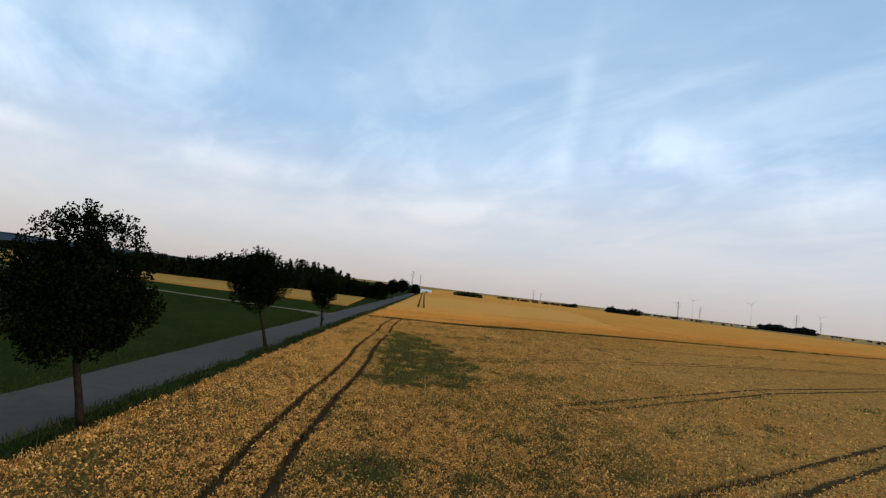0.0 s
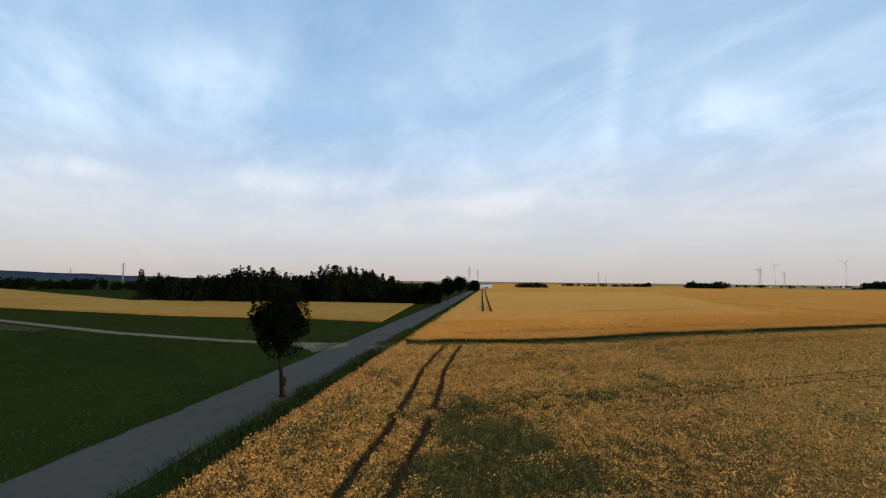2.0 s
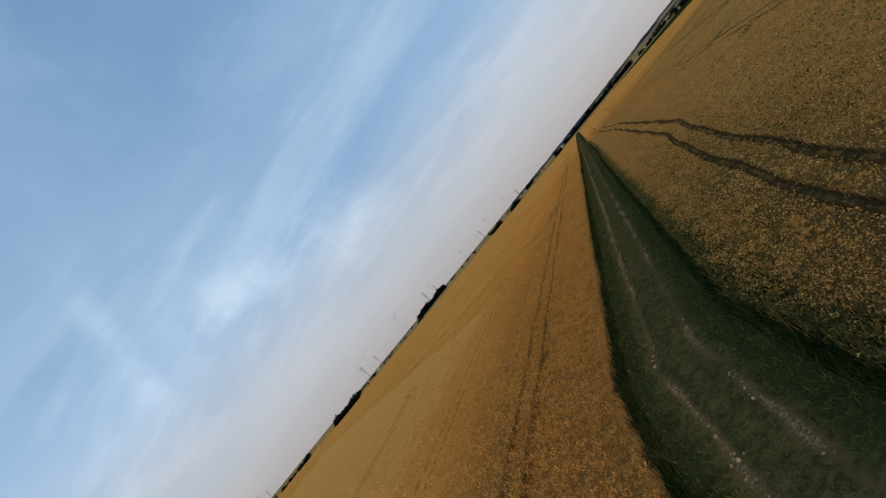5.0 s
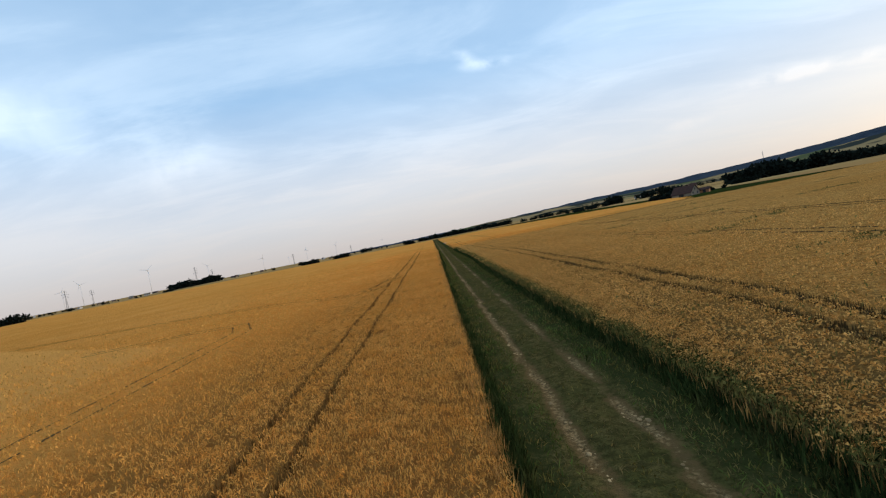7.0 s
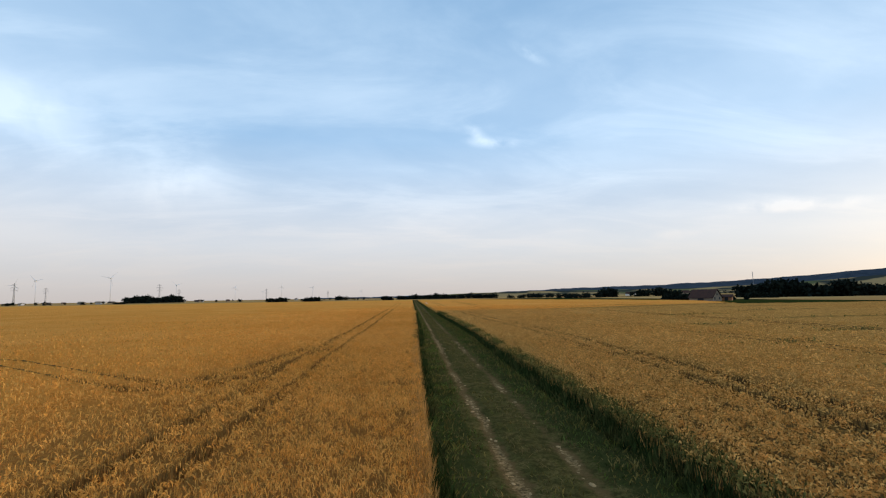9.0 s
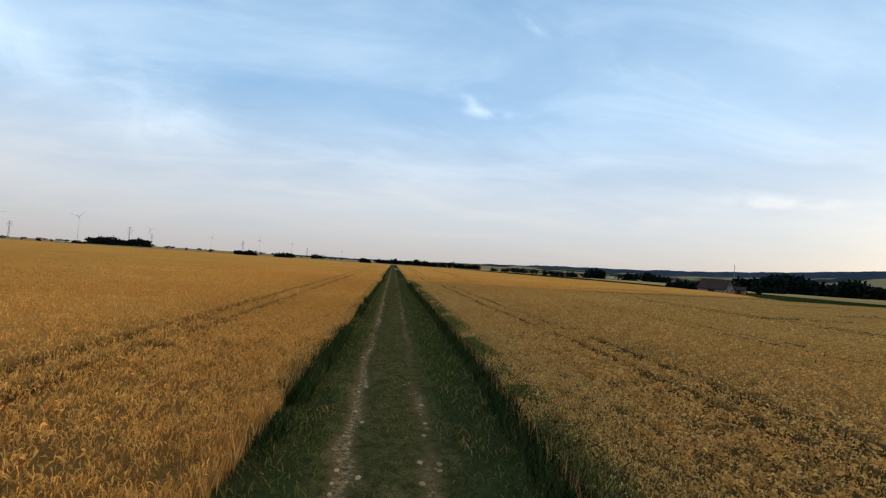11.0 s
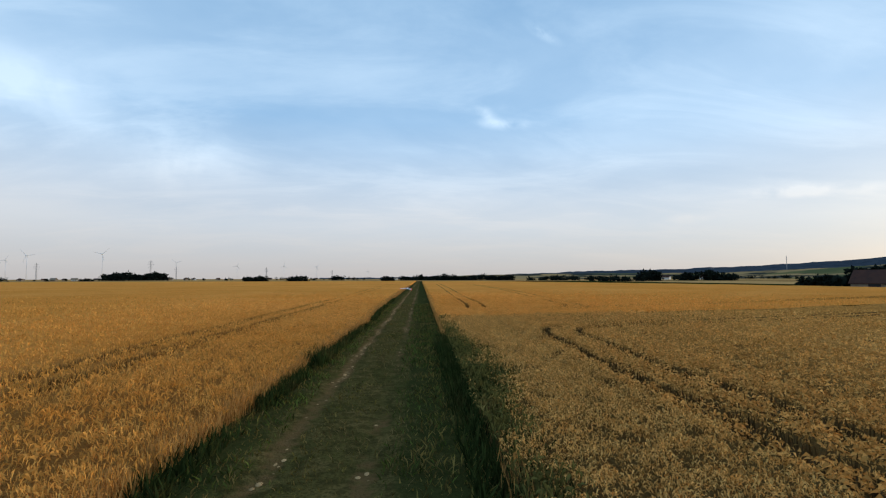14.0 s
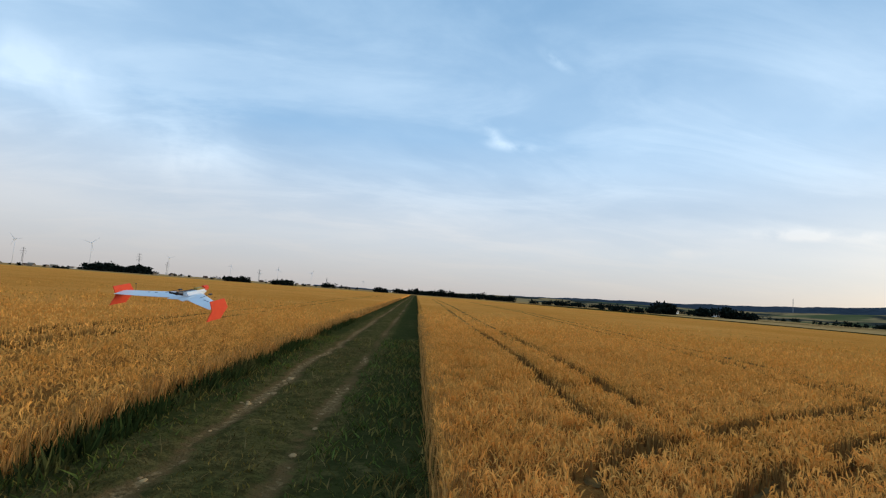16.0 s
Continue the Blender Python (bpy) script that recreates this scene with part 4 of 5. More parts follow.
def road_edge_stalks():
    r = rand(51)
    n = 9000
    a, b = r.uniform(-45, 70, n), FIELD_B + r.uniform(0.05, 0.6, n)
    x, y = road_xy(a, b)
    upright("wheat_roadside_stalks", x, y, 0 * x, r.uniform(0.5, 0.85, n), r.uniform(0.015, 0.04, n), 14, STALK, 52, "straw-coloured wheat stalks along the road verge", bend=0.1)
    n = 28000
    a, b = r.uniform(-45, 90, n), 4.8 + 2.9 * r.rand(n)
    k = vnoise(a, b, 1.6, 3) > r.uniform(0.1, 0.8, n)
    a, b = a[k], b[k]
    x, y = road_xy(a, b)
    n = len(x)
    upright("verge_grass", x, y, 0 * x, r.uniform(0.12, 0.5, n), r.uniform(0.03, 0.07, n), 35, WEED, 53, "rough dark green grass on the road verge", "grass", bend=0.2)
    n = 26000
    a, b = r.uniform(-40, 110, n), -2.2 * r.rand(n) ** 1.5 - 0.05
    x, y = road_xy(a, b)
    m = 30000
    ma, mb = r.uniform(-45, 75, m), -2.0 - 40 * r.rand(m) ** 1.4
    k = vnoise(ma, mb, 2.4, 61) > r.uniform(0.2, 0.8, m)
    mx, my = road_xy(ma[k], mb[k])
    m = len(mx)
    upright("meadow_tufts", mx, my, 0 * mx - 0.02, r.uniform(0.06, 0.20, m), r.uniform(0.05, 0.14, m), 55, TUFT, 55, "uneven dark green tufts in the meadow", "grass", bend=0.3)
    upright("verge_grass", x, y, 0 * x, r.uniform(0.05, 0.2, n), r.uniform(0.02, 0.05, n), 35, TUFT, 54, "rough green grass on the far road verge", "grass", bend=0.2)


road_edge_stalks()


def track_grass():
    r = rand(61)
    n = 175000
    y = r.uniform(-24, 236, n)
    lat = r.uniform(-3.1, 3.9, n)
    x = lat + track_mid(y)
    bare = rut_value(lat, y)
    tall = 0.5 + 0.5 * np.clip(np.abs(lat) - 1.1, 0, 1.4) / 1.4
    k = (bare < r.uniform(0.05, 0.5, n)) & (vnoise(x, y, 0.8, 5) > r.uniform(0.0, 0.75, n))
    x, y, tall, lat = x[k], y[k], tall[k], lat[k]
    dry = r.rand(len(x)) < 0.26 + 0.7 * (np.abs(lat) < 1.8) * np.clip(vnoise(x, y, 1.4, 15) * 2 - 0.4, 0, 1)
    n = int(dry.sum())
    upright("dry_track_grass", x[dry], y[dry], 0 * x[dry] + 0.05, r.uniform(0.06, 0.22, n), r.uniform(0.012, 0.026, n), 60, DRYGRASS, 64, "dry straw-coloured grass on the track", "grass", bend=0.4)
    x, y, tall = x[~dry], y[~dry], tall[~dry]
    n = len(x)
    h = r.uniform(0.05, 0.24, n) * tall * (0.6 + 0.9 * vnoise(x, y, 0.6, 12)) + 0.03
    upright("track_grass", x, y, 0 * x + 0.05, h, r.uniform(0.014, 0.034, n) + 0.05 * h, 45, BLADE, 62, "short worn grass between and beside the wheel ruts", "grass", bend=0.3)
    n = 66000                        # lusher strips beside the crops
    y = r.uniform(-24, 236, n)
    side = r.rand(n) < 0.45
    lat = np.where(side, r.uniform(-3.0, -1.3, n), r.uniform(1.2, 3.6, n))
    k = vnoise(lat + 3 * side, y, 0.9, 16) > r.uniform(0.0, 0.62, n)
    x, y = lat[k] + track_mid(y[k]), y[k]
    n = len(x)
    h = r.uniform(0.06, 0.26, n) * (0.4 + 1.1 * vnoise(x, y, 1.1, 18))
    upright("lush_track_grass", x, y, 0 * x + 0.03, h, r.uniform(0.016, 0.036, n) + 0.05 * h, 50, LUSH, 66, "lusher green grass strips beside the crops", "grass", bend=0.35)


track_grass()


def track_stones():
    """Flat pale stones and clods lying in the ruts."""
    r = rand(71)
    V, F = [], []
    for i in range(2700):
        y = r.uniform(-10, 232)
        side = -0.9 if r.rand() < 0.62 else 0.9
        lat = side + r.normal() * 0.20
        if rut_value(np.array([lat]), np.array([y]))[0] < 0.38:
            continue
        s = r.uniform(0.015, 0.075) * (0.5 + 0.8 * r.rand())
        hgt = min(0.03, s * r.uniform(0.2, 0.45))
        k = 6
        base = len(V)
        a0 = r.uniform(0, 6.3)
        st = r.uniform(1.0, 2.0)
        for ring, (rr, zz) in enumerate(((1.0, -0.2), (0.95, 0.55), (0.55, 1.0))):
            for q in range(k):
                an = a0 + q * 2 * math.pi / k
                rad = s * rr * r.uniform(0.8, 1.15)
                V.append((lat + track_mid(y) + rad * math.cos(an), y + rad * math.sin(an) * st, 0.02 + zz * hgt))
        for ring in range(2):
            for q in range(k):
                F.append((base + ring * k + q, base + ring * k + (q + 1) % k, base + (ring + 1) * k + (q + 1) % k, base + (ring + 1) * k + q))
        F.append((base + 12, base + 13, base + 14, base + 15))
        F.append((base + 12, base + 15, base + 16, base + 17))
    tagged(mesh_object("rut_stones", V, F, STONE), "pale flat stones and dry clods lying in the ruts", "stones", kind="stuff")


track_stones()

# ---------------------------------------------------------------- land left of the road


def yellow_field():
    pts = [(-330, -187), (-141, -83), (-115, -17), (-101, 5), (-36.5, -22.5), (-47.3, -34), (-61.8, -61), (-102, -104), (-170, -170), (-330, -300)]
    n = len(pts)
    v = [(x, y, 0.0) for x, y in pts] + [(x, y, 0.32) for x, y in pts]
    bm = bmesh.new()
    vs = [bm.verts.new(p) for p in v]
    for i in range(n):
        bm.faces.new((vs[i], vs[(i + 1) % n], vs[n + (i + 1) % n], vs[n + i]))
    top = bm.faces.new(vs[n:])
    bmesh.ops.triangulate(bm, faces=[top])
    bmesh.ops.recalc_face_normals(bm, faces=bm.faces)
    tagged(part("grain_field", bm, YELLOWFIELD, None), "ripe golden grain field in front of the dark wood", "field", kind="structure")


yellow_field()


def covered_heap():
    """A long low heap under a dark sheet, on a bare patch beside the gravel path."""
    tagged(ribbon("bare_patch", [(-66, -104), (-52, -92), (-42, -82), (-34, -73.5)], 5.0, BARESOIL, 0.02, 21, lambda t: 0.7 * math.sin(math.pi * t) - 0.5 * t), "bare trodden earth beside the gravel path", "path", kind="structure")
    bm = bmesh.new()
    nu, nv = 28, 14
    rows = []
    for i in range(nu):
        u = i / (nu - 1) * 2 - 1
        row = []
        for k in range(nv):
            v = k / (nv - 1) * 2 - 1
            w = 2.6 * math.sqrt(max(0.02, 1 - abs(u) ** 3))
            z = 1.7 * max(0, 1 - v * v) ** 0.7 * max(0, 1 - abs(u) ** 4) * (0.8 + 0.35 * noise.noise((u * 3, v * 1.5, 4))) + 0.10 * noise.noise((u * 9, v * 4, 7))
            row.append(bm.verts.new((u * 7.0, v * w, z - 0.05)))
        rows.append(row)
    for i in range(nu - 1):
        for k in range(nv - 1):
            bm.faces.new((rows[i][k], rows[i + 1][k], rows[i + 1][k + 1], rows[i][k + 1]))
    bmesh.ops.recalc_face_normals(bm, faces=bm.faces)
    ob = part("covered_heap", bm, SHEETING, None, smooth=True)
    ob.location, ob.rotation_euler = (-46, -93.5, 0), (0, 0, radians(44))
    tagged(ob, "long low heap under a dark sheet on bare earth", "heap")


covered_heap()
# flat strips above the canopy, dark in place of a shaded groove
FAR_PAIR = [(-50.3, 6.5), (-130, 45), (-260, 108), (-380, 167)]
for off in (-0.95, 0.95):
    tagged(ribbon("wheel_line", offset_line(FAR_PAIR, off), 0.26, SOILMAT, 0.86, 9), "dark sprayer wheel line strip laid over the barley", "wheel line", kind="structure")

# ---------------------------------------------------------------- trees


def leaf_cloud(centres, radii, n, size, seed, flat=0.0, up=0.0):
    """Kite leaves in and on a union of ellipsoids: arrays of vertices and faces."""
    r = rand(seed)
    k = r.randint(0, len(centres), n)
    d = r.normal(size=(n, 3))
    d /= np.linalg.norm(d, axis=1, keepdims=True)
    rad = r.uniform(0.62, 1.08, n) ** 0.7
    p = centres[k] + d * rad[:, None] * radii[k]
    ax = r.normal(size=(n, 3)) + d * 0.8
    ax[:, 2] += up - flat
    ax /= np.linalg.norm(ax, axis=1, keepdims=True)
    sd = np.cross(ax, r.normal(size=(n, 3)))
    sd /= np.linalg.norm(sd, axis=1, keepdims=True)
    L = size * r.uniform(0.6, 1.3, n)[:, None]
    V = np.stack([p, p + ax * L * 0.5 - sd * L * 0.32, p + ax * L, p + ax * L * 0.5 + sd * L * 0.32], 1).reshape(-1, 3)
    q = np.arange(n)[:, None] * 4
    F = np.concatenate([q + [0, 1, 3], q + [1, 2, 3]], 1).reshape(-1, 3)
    return V, F


def roadside_tree(x, y, h, cw, clear, seed, leaves, shoots, label, lean=(0.0, 0.0), burl=False, leaf=0.23):
    """A tapered trunk with limbs and an uneven round crown."""
    r = rand(seed)
    rnd = random.Random(seed)
    root = new("roadside_tree")
    root.location = (x, y, 0)
    tagged(root, label, "tree", "trees along the road")
    bm = bmesh.new()
    R = 0.028 * h ** 0.5 * 2.0
    lx, ly = lean
    pts = [Vector((0, 0, -0.15)), Vector((0.01, 0, 0.25)), Vector((lx * 0.3, ly * 0.3 + 0.02, clear * 0.5)), Vector((lx * 0.7, ly * 0.7 + 0.03, clear)), Vector((lx, ly + 0.02, clear + (h - clear) * 0.4)), Vector((lx, ly, clear + (h - clear) * 0.75))]
    rr = [R * 1.5, R * 1.05, R * 0.9, R * 0.8, R * 0.5, R * 0.15]
    for i in range(5):
        tube(bm, pts[i], pts[i + 1] + (pts[i + 1] - pts[i]).normalized() * 0.02, rr[i], rr[i + 1], 10)
    if burl:
        for dz in (0.95, 1.18):
            bmesh.ops.create_icosphere(bm, subdivisions=2, radius=R * 1.5, matrix=Matrix.Translation((0.05, 0.03, dz)))
    crown_h = h - clear
    for i in range(13):
        a = i * 2.4 + rnd.uniform(-0.3, 0.3)
        z0 = clear + crown_h * (0.02 + 0.055 * i)
        base = Vector((lx * min(1, z0 / h * 1.6), ly * min(1, z0 / h * 1.6), z0))
        reach = cw * 0.40 * math.sin(math.pi * min(0.95, 0.25 + 0.06 * i))
        mid = base + Vector((math.cos(a) * reach * 0.5, math.sin(a) * reach * 0.5, crown_h * 0.10))
        end = base + Vector((math.cos(a) * reach, math.sin(a) * reach, crown_h * 0.26))
        tube(bm, base, mid, R * 0.42, R * 0.26, 7)
        tube(bm, mid, end, R * 0.26, R * 0.07, 6)
        for s in (-0.6, 0.6):
            e2 = mid + Vector((math.cos(a + s) * reach * 0.5, math.sin(a + s) * reach * 0.5, crown_h * 0.13))
            tube(bm, mid, e2, R * 0.16, R * 0.05, 5)
    part("trunk", bm, BARK, root, "grey-brown bark trunk with limbs", smooth=True)
    # crown: clumps round an egg shape, gaps between them
    cz = clear + crown_h * 0.50
    n = 64
    C, Rd = [], []
    for i in range(n):
        d = Vector((r.normal(), r.normal(), r.normal())).normalized()
        f = r.uniform(0.50, 0.92)
        taper = 1.0 - 0.28 * max(0, d.z) ** 2 - 0.10 * max(0, -d.z)
        C.append((lx + d.x * cw * 0.5 * f * taper, ly + d.y * cw * 0.5 * f * taper, cz + d.z * crown_h * 0.5 * f))
        k = r.uniform(0.10, 0.19)
        Rd.append((cw * k, cw * k, crown_h * k * 0.9))
    C.append((lx, ly, cz)), Rd.append((cw * 0.33, cw * 0.33, crown_h * 0.36))
    V, F = leaf_cloud(np.array(C), np.array(Rd), leaves, leaf, seed + 1)
    Vs, Fs, off = [V], [F], len(V)
    for i in range(shoots):          # upright shoots that break the outline
        a, q = r.uniform(0, 6.3), r.uniform(0.0, 0.46) ** 0.8
        px, py = lx + math.cos(a) * cw * q, ly + math.sin(a) * cw * q
        pz = cz + crown_h * 0.46 * math.sqrt(max(0.0, 1 - (q / 0.52) ** 2))
        L = r.uniform(0.3, 1.0)
        cc = np.array([(px + (px - lx) * 0.05 * t, py, pz + L * t) for t in (0, 0.33, 0.66, 1.0)])
        V, F = leaf_cloud(cc, np.full((4, 3), 0.09), 30, 0.14, seed + 10 + i, up=0.7)
        Vs.append(V), Fs.append(F + off)
        off += len(V)
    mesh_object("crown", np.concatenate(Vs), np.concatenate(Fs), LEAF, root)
    return root


roadside_tree(69.6, -66.8, 9.2, 5.7, 2.7, 101, 36000, 130, "dark green round-crowned roadside tree on the verge", lean=(-1.0, -0.9), leaf=0.17)
roadside_tree(43.2, -55.3, 9.1, 6.2, 3.5, 120, 32000, 130, "tall dark green roadside tree with a broad crown", lean=(-0.6, -1.35), leaf=0.17)
roadside_tree(20.3, -43.8, 7.0, 3.8, 2.6, 140, 16000, 60, "small dark green roadside tree with a burl on its trunk", burl=True, lean=(-0.1, -0.3), leaf=0.15)
for i, (x, y, h, cw) in enumerate(((-83, 3.5, 7.5, 4.4), (-118, 24, 9.0, 6.0), (-186, 58, 10.5, 7.5), (-104, 14, 6.5, 4.2), (-232, 88, 8.5, 6))):
    roadside_tree(x, y, h, cw, h * 0.22, 160 + i * 7, 5200, 6, "distant dark roadside tree beside the country road", leaf=0.55)


def wood(name, x, y, width, depth, height, turn, seed, trees, per_tree, size, label, mat=WOODLEAF, conifer=0.0, trunks=True, low=0.25, broad=1.0):
    """Many trees in one clump: crowns of leaf clumps on bare stems, with an uneven top line."""
    r = rand(seed)
    c, s = math.cos(radians(turn)), math.sin(radians(turn))
    Vs, Fs, off = [], [], 0
    for i in range(trees):
        u, v = r.uniform(-0.5, 0.5) * width, r.uniform(-0.5, 0.5) * depth
        px, py = x + u * c - v * s, y + u * s + v * c
        h = height * r.uniform(0.72, 1.0) * (0.82 + 0.18 * math.sin(u * 0.13 + seed))
        cw = h * r.uniform(0.22, 0.34) * broad
        if r.rand() < conifer:
            m = 7
            cen = np.array([(px, py, h * (low + (0.97 - low) * k / (m - 1))) for k in range(m)])
            rad = np.array([(cw * 0.62 * (1.05 - 0.9 * k / (m - 1)), cw * 0.62 * (1.05 - 0.9 * k / (m - 1)), h * 0.07) for k in range(m)])
        else:
            m = 9
            cen = np.array([(px + r.normal() * cw * 0.35, py + r.normal() * cw * 0.35, h * r.uniform(low + 0.12, 0.86)) for k in range(m)])
            rad = np.array([(cw * r.uniform(0.38, 0.6), cw * r.uniform(0.38, 0.6), h * r.uniform(0.09, 0.15)) for k in range(m)])
        V, F = leaf_cloud(cen, rad, per_tree, size, seed * 31 + i)
        V[:, 2] = np.maximum(V[:, 2], 0.02)
        Vs.append(V), Fs.append(F + off)
        off += len(V)
        if trunks:
            w = 0.012 * h + 0.06
            q = np.array([(px - w, py - w, -0.1), (px + w, py - w, -0.1), (px + w, py + w, -0.1), (px - w, py + w, -0.1), (px, py, h * 0.85)])
            Vs.append(q), Fs.append(np.array([(0, 1, 4), (1, 2, 4), (2, 3, 4), (3, 0, 4)]) + off)
            off += 5
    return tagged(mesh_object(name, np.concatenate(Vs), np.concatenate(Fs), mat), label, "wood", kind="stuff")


FW = "dark wood of mixed pines and broadleaf trees behind the grain field"
wood("pine_wood", -137, -53.5, 50, 24, 12.2, 66, 201, 120, 230, 0.85, FW, conifer=0.35, low=0.08)
wood("pine_wood", -130, -18, 48, 24, 13.0, 66, 202, 110, 230, 0.85, FW, conifer=0.5, low=0.1)
wood("wood_edge", -114, 3, 30, 14, 8.2, 60, 203, 50, 330, 0.75, "dark bushes and small trees at the wood's end", low=0.02)
wood("tall_pair", -131, -8, 5, 3, 12.2, 66, 204, 3, 500, 0.6, "two taller trees standing out of the wood's edge", low=0.3)
wood("hedge_wood", -330, -165, 170, 30, 8.0, 66, 205, 130, 130, 1.3, "long dark hedge of trees beyond the grain field", low=0.02)
wood("lone_tree", -215, 24, 3, 2, 10.0, 0, 206, 1, 260, 0.6, "pale lone tree beyond the wood", low=0.45)
FAR = "distant dark wood on the horizon"
for i, (x, y, w, d, h, t, k, per) in enumerate((
        (-514, 1100, 100, 35, 17, 25, 90, 90), (-445, 860, 15, 8, 5, 25, 8, 90), (-166, 690, 21, 8, 7.5, 12, 12, 160), (-126, 696, 19, 8, 6.5, 10, 12, 160),
        (-128, 960, 18, 8, 8, 8, 10, 80), (-39, 768, 18, 8, 6.5, 3, 10, 110), (-16, 868, 20, 10, 8, 0, 12, 100), (-2, 862, 9, 8, 13, 0, 4, 200),
        (68, 860, 124, 18, 9.5, -4, 130, 60), (236, 672, 20, 10, 13, -18, 10, 160), (305, 698, 66, 14, 12, -24, 26, 120), (272, 418, 64, 22, 13.2, -35, 40, 260),
        (326, 408, 44, 18, 10, -38, 28, 200), (-800, 1080, 90, 10, 6, 35, 26, 60), (-468, 560, 48, 14, 12, 40, 22, 150), (-600, 568, 20, 10, 9.5, 45, 10, 90),
        (-457, 266, 34, 12, 7.5, 60, 16, 90), (-640, 520, 140, 14, 6.5, 50, 40, 60), (-307, 122, 7, 5, 7.5, 60, 4, 160), (226, 386, 16, 6, 4.8, -30, 8, 150), (140, 331, 14, 5, 5.0, -30, 12, 150), (170, 338, 26, 4, 2.4, -30, 12, 120), (470, 1000, 120, 20, 9, -20, 30, 60), (700, 1250, 200, 20, 10, -30, 40, 60), (560, 820, 90, 14, 8, -35, 24, 80), (250, 900, 100, 12, 8, -12, 26, 70),
        (190, 640, 50, 8, 6, -15, 20, 90), (400, 430, 70, 20, 9, -42, 34, 140), (160, 760, 60, 8, 7, -10, 20, 70))):
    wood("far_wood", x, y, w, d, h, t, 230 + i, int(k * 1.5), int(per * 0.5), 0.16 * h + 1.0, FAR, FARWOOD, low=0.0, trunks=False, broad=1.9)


def hedgerow_trees():
    """Single small trees dotted along the skyline."""
    r = rand(301)
    for i in range(46):
        az = radians(r.uniform(-2, 46))
        dist = r.uniform(900, 1350)
        x, y = -math.sin(az) * dist, 100 + math.cos(az) * dist
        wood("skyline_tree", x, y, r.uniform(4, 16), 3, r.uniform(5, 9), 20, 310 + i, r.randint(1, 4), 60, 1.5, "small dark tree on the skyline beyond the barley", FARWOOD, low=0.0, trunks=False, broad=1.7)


hedgerow_trees()

# ---------------------------------------------------------------- hills


def ridge(name, crest, back, mat, label, seed, rough=3.0):
    """A long hill: foot, slope and crest lofted along a line, with an uneven wooded crest."""
    P = [Vector(p) for p in crest]
    dense = []
    for p, q in zip(P, P[1:]):
        n = max(3, int((q - p).length / 14))
        dense += [p.lerp(q, i / n) for i in range(n)]
    V, F, rows = [], [], 8
    for i, p in enumerate(dense):
        d = Vector((p.x, p.y - 60, 0)).normalized()
        for k in range(rows):
            t = k / (rows - 1)
            q = p - d * back * (1 - t)
            zz = p.z * (t ** 1.5) + (rough * (noise.noise((q.x * 0.012, q.y * 0.012, seed)) + 0.7 * noise.noise((q.x * 0.06, q.y * 0.06, seed))) * t if k else -2)
            V.append((q.x, q.y, max(zz, -2)))
        V.append((p.x + d.x * 400, p.y + d.y * 400, -2))
    n = rows + 1
    for i in range(len(dense) - 1):
        for k in range(n - 1):
            a = i * n + k
            F.append((a, a + n, a + n + 1, a + 1))
    tagged(mesh_object(name, V, F, mat, smooth=False), label, "hill", kind="structure")


ridge("backdrop_hills", [(-500, 2700, 6), (-83, 2567, 8), (336, 2545, 18), (528, 2511, 24), (737, 2456, 33), (1091, 2316, 40), (1386, 2146, 52), (1549, 2028, 62), (1769, 1831, 84), (2100, 1300, 115), (2200, 600, 100)], 700, HILL, "long wooded ridge on the horizon, tinted haze blue", 3)
ridge("backdrop_slopes", [(60, 2050, 8), (180, 2050, 14), (330, 1950, 17), (600, 1850, 18), (900, 1600, 18), (1080, 1420, 28), (1230, 1250, 44), (1330, 1050, 50), (1400, 700, 46)], 420, HILLFIELD, "pale stubble and green fields on the lower slope", 5, 1.5)
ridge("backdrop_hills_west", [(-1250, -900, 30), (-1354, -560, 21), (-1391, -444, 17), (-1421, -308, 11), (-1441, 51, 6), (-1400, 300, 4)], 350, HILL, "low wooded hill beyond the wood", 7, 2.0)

# ---------------------------------------------------------------- buildings


